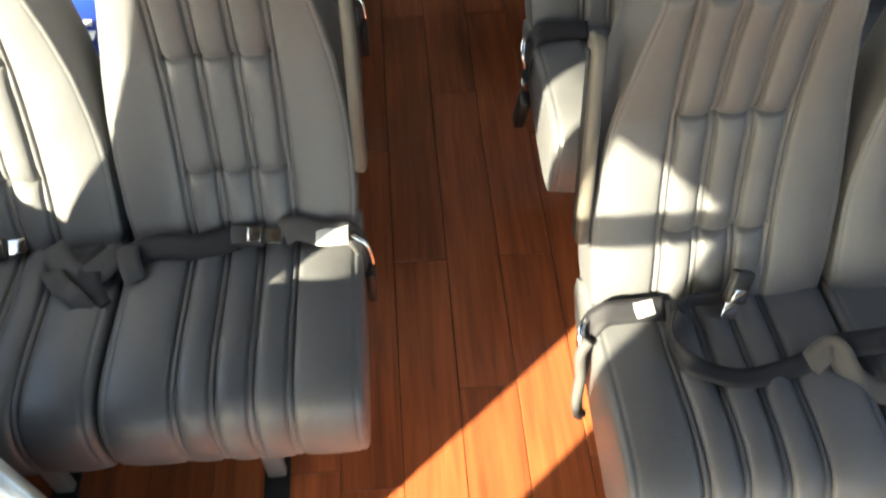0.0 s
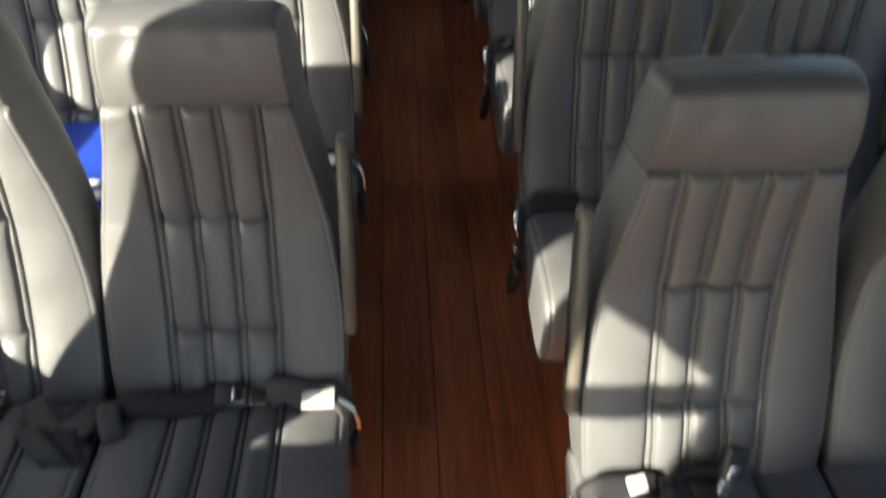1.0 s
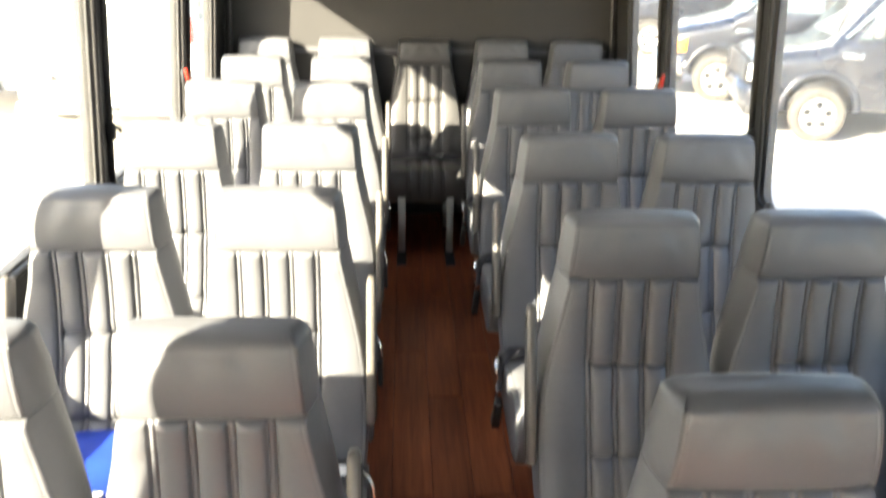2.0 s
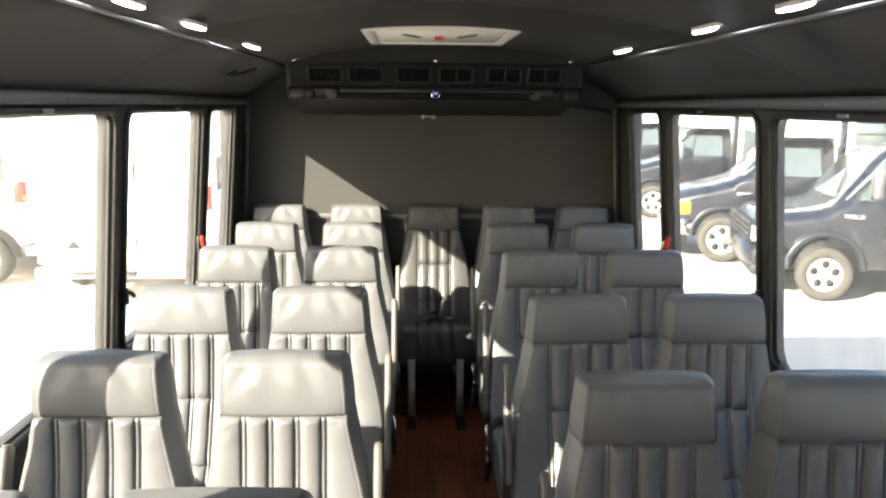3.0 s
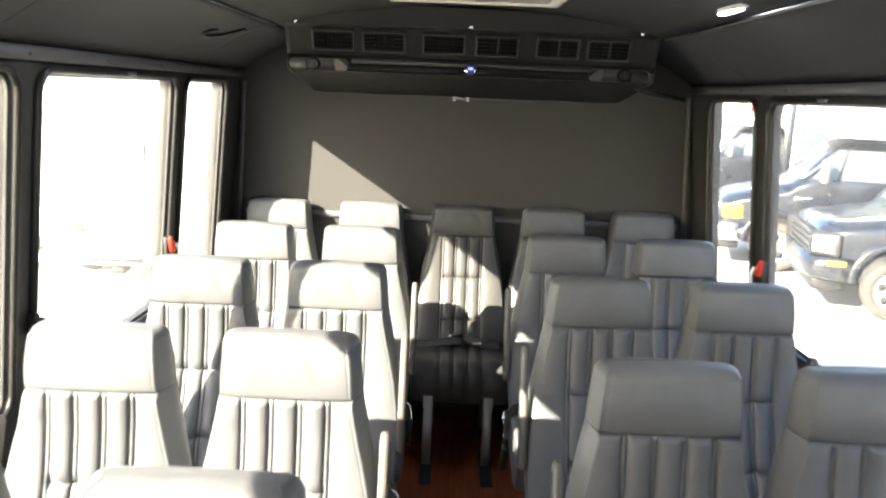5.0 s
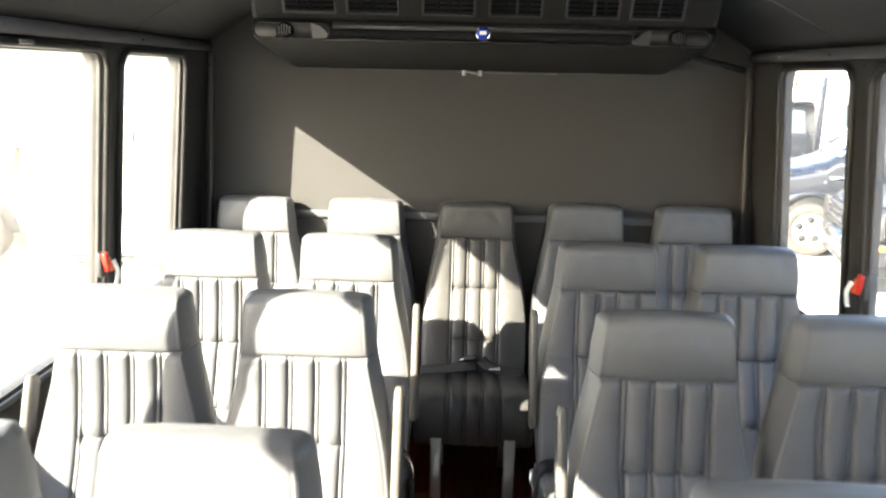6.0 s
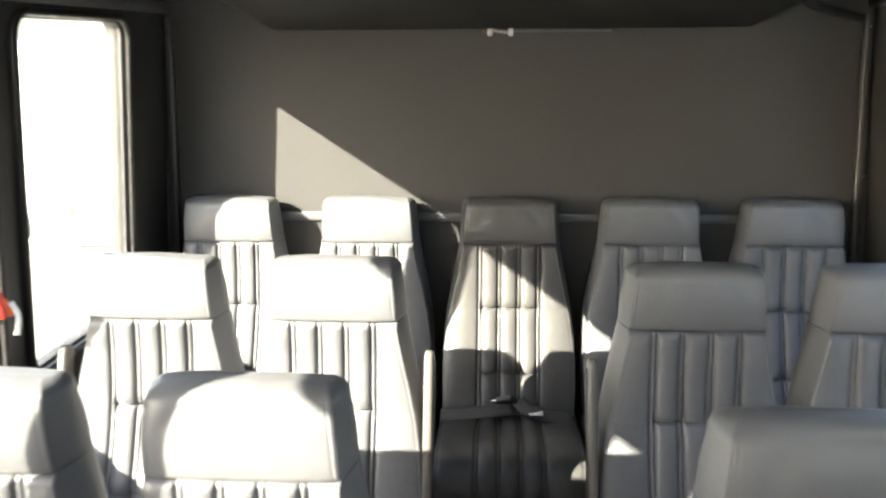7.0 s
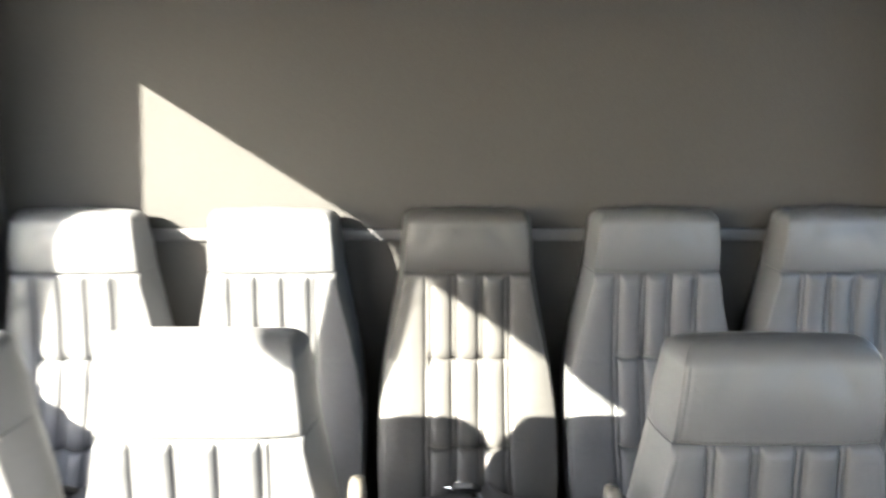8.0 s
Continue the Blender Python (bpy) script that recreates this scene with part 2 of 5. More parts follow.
WALL = material("dark_wall_panel", (0.028, 0.0275, 0.027), rough=0.6, grain=0.15, stain=0.15, bump=0.15)
RAIL = material("grey_aluminium_rail", (0.095, 0.095, 0.10), rough=0.5, metal=0.3, grain=0.1, stain=0.2, stain_size=6)
DARKRAIL = material("dark_metal_trim", (0.07, 0.07, 0.072), rough=0.4, metal=0.4, grain=0.1, stain=0.2)
WINDOW_BLACK = material("black_window_frame", (0.014, 0.0135, 0.013), rough=0.4, grain=0.1, stain=0.2, stain_size=8, spec=0.4)
RUBBER = material("black_rubber", (0.012, 0.012, 0.012), rough=0.7, grain=0.2)
PLASTIC = material("black_plastic", (0.018, 0.018, 0.018), rough=0.45, grain=0.1)
HOUSING = material("charcoal_plastic_housing", (0.014, 0.0132, 0.0125), rough=0.6, grain=0.12, grain_size=300, stain=0.12, spec=0.22)
# Paler than the housing, to put an edge highlight into the frames.
VENT_FRAME = material("vent_frame_plastic", (0.026, 0.025, 0.024), rough=0.45, grain=0.1)
VENT = material("vent_plastic", (0.004, 0.004, 0.0044), rough=0.6, spec=0.15)
LIGHT_POD = material("light_grey_plastic", (0.10, 0.094, 0.085), rough=0.45, grain=0.1)
POD = material("grey_pod_plastic", (0.022, 0.021, 0.020), rough=0.5, grain=0.1)
ARM = material("taupe_armrest_plastic", (0.098, 0.090, 0.078), rough=0.38, grain=0.08, stain=0.15, stain_size=10, vary=0.1)
STEEL = material("brushed_steel", (0.42, 0.41, 0.40), rough=0.32, metal=1.0, grain=0.12, grain_size=300, stain=0.15)
EDGE_METAL = material("dull_edge_strip", (0.16, 0.16, 0.165), rough=0.36, metal=1.0, grain=0.1, stain=0.3, stain_size=8)
CHROME = material("chrome", (0.75, 0.75, 0.74), rough=0.12, metal=1.0)
LEG = material("grey_steel_leg", (0.42, 0.42, 0.41), rough=0.4, metal=0.6, grain=0.1, stain=0.25)
WEBBING = material("dark_belt_webbing", (0.020, 0.020, 0.024), rough=0.55, grain=0.4, grain_size=700, bump=0.5, spec=0.3)
GREYWEB = material("grey_belt_end", (0.058, 0.057, 0.058), rough=0.7, grain=0.3, grain_size=600, bump=0.4)
WHITE_LABEL = material("white_label", (0.78, 0.78, 0.76), rough=0.6, grain=0.08)
WHITE_TRIM = material("cream_white_plastic", (0.72, 0.69, 0.62), rough=0.45, grain=0.05, stain=0.1)
RED = material("red_plastic", (0.55, 0.03, 0.015), rough=0.4)
ORANGE = material("orange_red_tag", (0.75, 0.12, 0.02), rough=0.45)
BLUE = material("blue_cloth", (0.01, 0.05, 0.42), rough=0.55, grain=0.2, grain_size=300, stain=0.3, stain_size=12, bump=0.3)
BADGE = material("blue_badge", (0.015, 0.05, 0.5), rough=0.2, coat=0.6)
LAMP_GLOW = glow_material("lamp_glow", (0.96, 0.97, 1.0), 11.0)
PANE_CLEAR = pane_material("side_pane", (0.95, 0.96, 0.95), 0.03)
# The denser film lays haze and glare over the view to the right.
PANE_HAZY = pane_material("hazy_side_pane", (0.95, 0.96, 0.96), 0.10)
CONCRETE = material("pale_concrete", (0.66, 0.64, 0.60), rough=0.85, grain=0.25, grain_size=60, stain=0.55, stain_size=0.35, bump=0.3, second=(0.46, 0.41, 0.34))
WHITE_PAINT = material("white_car_paint", (0.78, 0.78, 0.77), rough=0.25, stain=0.06, coat=0.6)
BLACK_PAINT = material("black_car_paint", (0.012, 0.014, 0.02), rough=0.28, stain=0.3, coat=0.7)
SCREEN_GLASS = material("windscreen_glass", (0.16, 0.19, 0.20), rough=0.05, spec=1.0, stain=0.3, stain_size=2, coat=0.8)
CAR_GLASS = material("car_glass", (0.075, 0.095, 0.10), rough=0.06, spec=0.8, stain=0.4, stain_size=2)
TYRE = material("dusty_tyre", (0.06, 0.055, 0.047), rough=0.9, grain=0.3, grain_size=80, stain=0.3)
DARK_TYRE = material("dark_tyre", (0.022, 0.021, 0.019), rough=0.9, grain=0.3, grain_size=80, stain=0.4)
DULL_RIM = material("dull_rim", (0.16, 0.16, 0.16), rough=0.5, metal=0.4, stain=0.5, stain_size=14)
RIM = material("silver_rim", (0.62, 0.62, 0.61), rough=0.3, metal=0.7, stain=0.15)
AMBER = material("amber_lens", (0.75, 0.33, 0.02), rough=0.25, coat=0.5)
RED_LENS = material("red_lens", (0.42, 0.022, 0.015), rough=0.25, coat=0.5)
LENS = material("clear_lens", (0.55, 0.56, 0.56), rough=0.15, coat=0.7)


# ---- builders ----
def part(name, bm, mat, parent, label="", smooth=True, mesh=None):
    """Links a bmesh as one mesh object under a thing or a part (or at top level)."""
    if mesh is None:
        mesh = bpy.data.meshes.new(name)
        bmesh.ops.recalc_face_normals(bm, faces=bm.faces[:])
        bm.to_mesh(mesh)
        bm.free()
        for m in (mat if isinstance(mat, (list, tuple)) else [mat]):
            mesh.materials.append(m)
        if smooth:
            mesh.polygons.foreach_set("use_smooth", [True] * len(mesh.polygons))
    ob = new(name, mesh)
    if parent is not None:
        ob.parent = parent
    if label:
        tagged(ob, label=label)
    return ob


def thing(name, label, category, group="", kind="", at=(0, 0, 0)):
    ob = new(name)
    ob.empty_display_size = 0.1
    ob.location = at
    return tagged(ob, label, category, group, kind)


def box(bm, x0, x1, y0, y1, z0, z1, bevel=0.0, m=None):
    made = bmesh.ops.create_cube(bm, size=1.0)["verts"]
    for v in made:
        v.co = Vector((x0 + (v.co.x + 0.5) * (x1 - x0), y0 + (v.co.y + 0.5) * (y1 - y0), z0 + (v.co.z + 0.5) * (z1 - z0)))
    if m is not None:
        bmesh.ops.transform(bm, matrix=m, verts=made)
    if bevel:
        edges = list({e for v in made for e in v.link_edges})
        bmesh.ops.bevel(bm, geom=edges, offset=bevel, segments=2, affect="EDGES", profile=0.5)
    return bm


def boxed(*a, **k):
    return box(bmesh.new(), *a, **k)


def loft(bm, rings, cap=True, wrap=True):
    """Skins a list of rings of points (all of one length)."""
    rows = [[bm.verts.new(p) for p in ring] for ring in rings]
    n = len(rows[0])
    for a, b in zip(rows, rows[1:]):
        for i in range(n if wrap else n - 1):
            j = (i + 1) % n
            bm.faces.new((a[i], a[j], b[j], b[i]))
    if cap:
        bm.faces.new(rows[0][::-1])
        bm.faces.new(rows[-1])
    return bm


def tube(bm, points, r, n=10, cap=True):
    pts = [Vector(p) for p in points]
    rings = []
    side = None
    for i, p in enumerate(pts):
        way = (pts[min(i + 1, len(pts) - 1)] - pts[max(i - 1, 0)]).normalized()
        if side is None:
            side = way.orthogonal().normalized()
        side = (side - way * side.dot(way)).normalized()
        up = way.cross(side)
        rings.append([p + r * (math.cos(2 * math.pi * k / n) * side + math.sin(2 * math.pi * k / n) * up) for k in range(n)])
    return loft(bm, rings, cap)


def smooth_line(points, steps=6):
    """A smooth curve through points."""
    pts = [Vector(p) for p in points]
    out = []
    for i in range(len(pts) - 1):
        a, b, c, d = pts[max(i - 1, 0)], pts[i], pts[i + 1], pts[min(i + 2, len(pts) - 1)]
        for k in range(steps):
            t = k / steps
            out.append(0.5 * ((2 * b) + (c - a) * t + (2 * a - 5 * b + 4 * c - d) * t * t + (3 * b - a - 3 * c + d) * t ** 3))
    out.append(pts[-1])
    return out


def ribbon(bm, points, ups, width=0.046, thick=0.0028):
    """A belt strap along points; ups: the ways its face looks, spread evenly from start to end."""
    pts = smooth_line(points)
    rings = []
    turns = [Vector(u) for u in ups]
    for i, p in enumerate(pts):
        way = (pts[min(i + 1, len(pts) - 1)] - pts[max(i - 1, 0)]).normalized()
        spot = i / (len(pts) - 1) * (len(turns) - 1)
        at = min(int(spot), len(turns) - 2)
        up = turns[at].lerp(turns[at + 1], spot - at)
        side = way.cross(up).normalized()
        up = side.cross(way).normalized()
        rings.append([p + s * side * width / 2 + h * up * thick / 2 for s, h in ((-1, -1), (-0.4, -1.2), (0.4, -1.2), (1, -1), (1, 1), (0.4, 1.2), (-0.4, 1.2), (-1, 1))])
    return loft(bm, rings)


def rounded(w0, w1, h0, h1, r, n=8):
    """Points of a rounded rectangle (w0..w1 by h0..h1)."""
    out = []
    for cx, cy, a in ((w1 - r, h1 - r, 0), (w0 + r, h1 - r, 90), (w0 + r, h0 + r, 180), (w1 - r, h0 + r, 270)):
        for k in range(n + 1):
            t = radians(a + 90 * k / n)
            out.append((cx + r * math.cos(t), cy + r * math.sin(t)))
    return out


def disc(bm, centre, axis, r, depth, n=24, bevel=0.0):
    """A short cylinder along axis, with a rounded front edge."""
    axis = Vector(axis).normalized()
    s = axis.orthogonal().normalized()
    u = axis.cross(s)
    c = Vector(centre)
    steps = [(r, 0.0), (r, depth - bevel), (r - bevel, depth)] if bevel else [(r, 0.0), (r, depth)]
    rings = [[c + axis * d + q * (math.cos(2 * math.pi * k / n) * s + math.sin(2 * math.pi * k / n) * u) for k in range(n)] for q, d in steps]
    return loft(bm, rings)


def lean(bm, out):
    """Leans a side wall's piece inwards with height, as the bus body does. out: -1 left, 1 right."""
    for v in bm.verts:
        v.co.x -= out * 0.08 * (max(v.co.z, 0.6) - 1.5)
    return bm


def curve(table, z):
    """Linear interpolation in a table of (z, value)."""
    return float(np.interp(z, [a for a, b in table], [b for a, b in table]))


# ---- shell of the bus ----
X_LEFT, X_RIGHT = -1.125, 1.092
Y_FRONT, Y_BACK = -2.6, 5.09
SILL, HEAD = 0.775, 1.632
WALL_THICK = 0.055

YARD = -0.88
ground = part("ground", boxed(-90, 90, -90, 140, YARD - 0.17, YARD), CONCRETE, None, smooth=False)
tagged(ground, "pale sunlit concrete yard around the bus", "ground", kind="structure")

# Unseen wall, added to keep sky light out of the right-hand windows.
blocker = part("yard_wall", boxed(6.4, 6.55, 0.8, 7.6, YARD, YARD + 7.0), WALL, None, smooth=False)
tagged(blocker, "unseen dark wall added to block sky light from the right", "wall", kind="structure")
floor = part("floor", boxed(X_LEFT - 0.12, X_RIGHT + 0.12, Y_FRONT - 0.05, Y_BACK + 0.06, -0.12, -0.006), SUBFLOOR, None, smooth=False)
tagged(floor, "dark red timber-look plank floor of the bus", "floor", kind="structure")


# each window: where it begins and ends along the bus, its sill, the radius of its corners and its head
# Bays ending before y 0.7 are unseen, cut to bring sun and daylight in.
BAYS_LEFT = [(4.24, 4.805, SILL, 0.055, HEAD), (3.12, 4.13, SILL, 0.055, HEAD), (1.87, 3.01, SILL, 0.055, HEAD), (0.775, 1.80, SILL, 0.055, HEAD),
             # The low bay at -1.12 is added to bounce sun off the floor.
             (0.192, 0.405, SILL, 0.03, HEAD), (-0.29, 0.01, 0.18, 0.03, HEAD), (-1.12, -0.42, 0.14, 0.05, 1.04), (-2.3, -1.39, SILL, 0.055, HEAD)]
BAYS_RIGHT = [(4.235, 4.80, SILL, 0.055, HEAD), (3.085, 4.11, SILL, 0.055, HEAD), (1.905, 2.98, SILL, 0.055, HEAD), (0.77, 1.80, SILL, 0.055, HEAD),
              # The door-like bay at -1.30 is an added opening, for fill light.
              (-0.25, 0.66, SILL, 0.055, HEAD), (-1.30, -0.42, 0.14, 0.055, HEAD), (-2.45, -1.39, 0.50, 0.055, HEAD)]


def side_wall(name, x_in, x_out, bays, label, splay=0.0):
    """A side wall with a rounded opening for each window, which widens by splay towards the outside."""
    bm = bmesh.new()
    bays = sorted(bays)
    edges = [Y_FRONT] + [(a[1] + b[0]) / 2 for a, b in zip(bays, bays[1:])] + [Y_BACK + 0.05]
    high = HEAD + 0.012
    lo, hi = min(x_in, x_out), max(x_in, x_out)
    for (y0, y1, sill, r, head), e0, e1 in zip(bays, edges, edges[1:]):
        low, top = sill - 0.10, head + 0.012
        inner = rounded(y0, y1, sill, head, r)
        outer = []
        for (a, b) in inner:
            da, db = (a - (y0 + y1) / 2) / ((y1 - y0) / 2), (b - (sill + head) / 2) / ((head - sill) / 2)
            s = max(abs(da), abs(db))
            da, db = da / s, db / s
            outer.append((e0 + (e1 - e0) * (da + 1) / 2, low + (top - low) * (db + 1) / 2))
        loops = []
        wide = rounded(y0 - splay, y1 + splay, sill - splay, head + min(splay, 0.01), r + splay)
        for x, pts in ((x_in, outer), (x_in, inner), (x_out, wide), (x_out, outer)):
            loops.append([bm.verts.new((x, a, b)) for a, b in pts])
        n = len(inner)
        for la, lb in zip(loops, loops[1:]):
            for i in range(n):
                j = (i + 1) % n
                bm.faces.new((la[i], la[j], lb[j], lb[i]))
        box(bm, lo, hi, e0, e1, -0.05, low)
        if high - top > 0.01:
            box(bm, lo, hi, e0, e1, top, high)
    box(bm, lo, hi, Y_FRONT, Y_BACK + 0.05, high, 1.76)
    ob = part(name, lean(bm, 1 if x_out > x_in else -1), WALL, None, smooth=False)
    return tagged(ob, label, "wall", kind="structure")


side_wall("wall_left", X_LEFT, X_LEFT - WALL_THICK, BAYS_LEFT, "dark grey bus side wall with large rounded windows")
side_wall("wall_right", X_RIGHT, X_RIGHT + WALL_THICK, BAYS_RIGHT, "dark grey bus side wall with large rounded windows", 0.030)
back = part("wall_back", boxed(X_LEFT - 0.14, X_RIGHT + 0.14, Y_BACK, Y_BACK + 0.06, -0.05, 2.0), CARPET, None, smooth=False)
tagged(back, "plain charcoal carpeted rear wall", "wall", kind="structure")
bm = bmesh.new()
box(bm, X_LEFT - 0.14, X_RIGHT + 0.14, Y_FRONT - 0.06, Y_FRONT, -0.05, 0.45)
box(bm, X_LEFT - 0.06, X_RIGHT + 0.06, Y_FRONT - 0.06, Y_FRONT, 1.84, 2.0)
for xa, xb in ((X_LEFT - 0.14, X_LEFT + 0.08), (X_RIGHT - 0.08, X_RIGHT + 0.14)):
    box(bm, xa, xb, Y_FRONT - 0.06, Y_FRONT, 0.45, 1.84)
front = part("wall_front", bm, WALL, None, smooth=False)
tagged(front, "dark front wall of the bus with the windscreen opening", "wall", kind="structure")


def window(index, x_in, out, y0, y1, sill, r, head, pane_mat):
    """One side window: a moulded black frame ring, a rubber seal and a pane. out: -1 left, 1 right."""
    ob = thing("window_%d" % index, "black-framed rounded bus side window, closed", "window", kind="structure")
    rings = []
    for grow, depth in ((0.016, 0.0), (0.018, -0.010), (0.010, -0.017), (-0.002, -0.015), (-0.004, -0.008), (-0.004, -0.003), (0.001, -0.001), (0.001, 0.002), (-0.005, 0.004), (-0.005, 0.034 if out < 0 else 0.015)):
        rings.append([(x_in + out * depth, a, b) for a, b in rounded(y0 - grow, y1 + grow, sill - grow, head + grow, r + grow)])
    part("window_frame", lean(loft(bmesh.new(), rings, cap=False), out), WINDOW_BLACK, ob)
    rings = []
    for grow, depth in ((0.0, 0.007), (-0.007, 0.007), (-0.009, 0.011), (-0.007, 0.018), (0.0, 0.018)):
        rings.append([(x_in + out * depth, a, b) for a, b in rounded(y0 - grow, y1 + grow, sill - grow, head + grow, r - 0.005 + grow)])
    part("rubber_seal", lean(loft(bmesh.new(), rings, cap=False), out), RUBBER, ob)
    pts = rounded(y0 + 0.004, y1 - 0.004, sill + 0.004, head - 0.004, r - 0.004)
    pane = part("pane", lean(loft(bmesh.new(), [[(x_in + out * d, a, b) for a, b in pts] for d in (0.010, 0.014)]), out), pane_mat, ob, smooth=False)
    pane.visible_shadow = False
    if y1 < 4.2:
        part("catch_plate", lean(boxed(x_in - 0.021 if out > 0 else x_in + 0.012, x_in - 0.012 if out > 0 else x_in + 0.021, (y0 + y1) / 2 + 0.02, (y0 + y1) / 2 + 0.08, head + 0.003, head + 0.014, 0.002), out), STEEL, ob, "small bare metal catch plate")
    return ob


number = 1
for y0, y1, sill, r, head in BAYS_LEFT:
    window(number, X_LEFT, -1, y0, y1, sill, r, head, PANE_CLEAR)
    number += 1
for y0, y1, sill, r, head in BAYS_RIGHT:
    window(number, X_RIGHT, 1, y0, y1, sill, r, head, PANE_HAZY)
    number += 1


def release_latch(x, y, out):
    """The red emergency release on a window pillar."""
    ob = thing("window_release_latch", "red and orange emergency release handle on the window pillar", "latch", "window release latches", at=(x, y, 1.015))
    part("base", boxed(-0.008, 0.008, -0.014, 0.014, -0.045, 0.03, 0.004), PLASTIC, ob)
    bm = bmesh.new()
    box(bm, -0.008, 0.008, -0.010, 0.010, -0.030, 0.032, 0.004, m=pose(-out * 0.016, 0.000, 0, 12, 0, 0))
    part("handle", bm, RED, ob, "red handle")
    bm = bmesh.new()
    box(bm, -0.004, 0.004, -0.008, 0.008, -0.036, 0.012, 0.003, m=pose(-out * 0.022, 0.010, 0.002, 28, 0, 0))
    part("tag", bm, ORANGE, ob, "orange tag")
    part("pull_strip", ribbon(bmesh.new(), [(-out * 0.030, 0.016, 0.004), (-out * 0.040, 0.022, -0.03), (-out * 0.036, 0.014, -0.072)], ((-out, -1, 0), (-out, -1, 0)), 0.012, 0.002), WHITE_LABEL, ob, "short white pull strip")


release_latch(X_LEFT - 0.019, 4.078, -1)
release_latch(X_RIGHT + 0.019, 4.065, 1)


def pillar_hook(x, y, z, out):
    ob = thing("pillar_hook", "small black plastic hook on the window pillar", "hook", "pillar hooks", at=(x, y, z))
    part("stem", boxed(-0.014, 0.014, -0.010, 0.010, -0.030, 0.030, 0.004), PLASTIC, ob)
    part("knob", tube(bmesh.new(), smooth_line([(0, 0, 0.01), (-out * 0.02, 0.006, 0.012), (-out * 0.03, 0.012, -0.004)]), 0.008), PLASTIC, ob)


pillar_hook(X_LEFT - 0.025, 3.10, 0.985, -1)
pillar_hook(X_RIGHT + 0.025, 3.06, 0.985, 1)

# header rails above the windows, with screws
for x, s in ((X_LEFT, 1), (X_RIGHT, -1)):
    side = "left" if s > 0 else "right"
    rail = thing("trim_header_" + side, "grey aluminium trim rail above the side windows", "trim", kind="structure")
    section = [(0.0, 1.657), (0.012, 1.657), (0.018, 1.662), (0.020, 1.674), (0.017, 1.688), (0.006, 1.694), (0.0, 1.694)]
    part("rail", loft(bmesh.new(), [[(x + s * (a + 0.014), y, b) for a, b in section] for y in np.linspace(Y_FRONT, Y_BACK - 0.002, 24)]), RAIL, rail)
    for y in np.arange(-1.8, 5.0, 0.44):
        part("screw", disc(bmesh.new(), (x + s * 0.0335, y, 1.672), (s, 0, 0), 0.0045, 0.003, 10), CHROME, rail)

# sloping cove panels between the rails and the ceiling
EDGE_L, EDGE_R, EDGE_Z, TOP_Z = -0.790, 0.738, 1.860, 1.955
for x, ex, s in ((X_LEFT, EDGE_L, 1), (X_RIGHT, EDGE_R, -1)):
    side = "left" if s > 0 else "right"
    cove = thing("cove_" + side, "charcoal fabric cove panels along the roof edge", "panel", kind="structure")
    cuts = [Y_FRONT, -1.2, 0.0, 1.45, 2.86 if s > 0 else 2.62, 4.30, Y_BACK - 0.002]
    for a, b in zip(cuts, cuts[1:]):
        rings = []
        for t in np.linspace(0, 1, 9):
            px = x + s * 0.016 + (ex - x - s * 0.016) * t
            pz = 1.692 + (EDGE_Z - 1.692) * t + 0.016 * math.sin(math.pi * t)
            rings.append((px, pz))
        loop = rings + [(p + 0.0 * s, q + 0.03) for p, q in rings[::-1]]
        g = 0.0035
        part("panel", loft(bmesh.new(), [[(p, y, q) for p, q in loop] for y in (a + g, a + 0.004 + g, b - 0.004 - g, b - g)]), COVE, cove)
    strip = [(ex - s * 0.006, EDGE_Z - 0.004), (ex - s * 0.003, EDGE_Z - 0.008), (ex + s * 0.002, EDGE_Z - 0.007), (ex + s * 0.004, EDGE_Z - 0.001), (ex, EDGE_Z + 0.008)]
    part("edge_strip", loft(bmesh.new(), [[(p, y, q) for p, q in strip] for y in np.linspace(Y_FRONT, 4.36, 30)]), EDGE_METAL, cove, "thin bright metal edge strip")

# ceiling: a shallow arch in fabric panels
bm = bmesh.new()
arch = []
for t in np.linspace(-1, 1, 25):
    arch.append((EDGE_L + (EDGE_R - EDGE_L) * (t + 1) / 2, EDGE_Z + (TOP_Z - EDGE_Z) * (1 - t * t)))
loop = arch + [(a, b + 0.03) for a, b in arch[::-1]]
for a, b in ((Y_FRONT, -0.6), (-0.6, 1.05), (1.05, 2.70), (2.70, 4.40), (4.40, Y_BACK)):
    loft(bm, [[(p, y, q + h) for p, q in loop] for y, h in ((a, 0.004), (a + 0.006, 0.0), (b - 0.006, 0.0), (b, 0.004))])
tagged(part("ceiling", bm, CEILING, None), "dark arched fabric ceiling of the bus", "ceiling", kind="structure")
roof = part("roof", boxed(X_LEFT - 0.06, X_RIGHT + 0.06, Y_FRONT - 0.06, Y_BACK + 0.06, 2.0, 2.06), WALL, None, smooth=False)
tagged(roof, "plain outer roof skin of the bus", "roof", kind="structure")
for x, s in ((X_LEFT, -1), (X_RIGHT, 1)):
    up = part("upper_wall_" + ("left" if s < 0 else "right"), boxed(min(x, x + s * 0.055), max(x, x + s * 0.055), Y_FRONT, Y_BACK + 0.05, 1.76, 2.0), WALL, None, smooth=False)
    tagged(up, "plain upper side wall behind the cove", "wall", kind="structure")

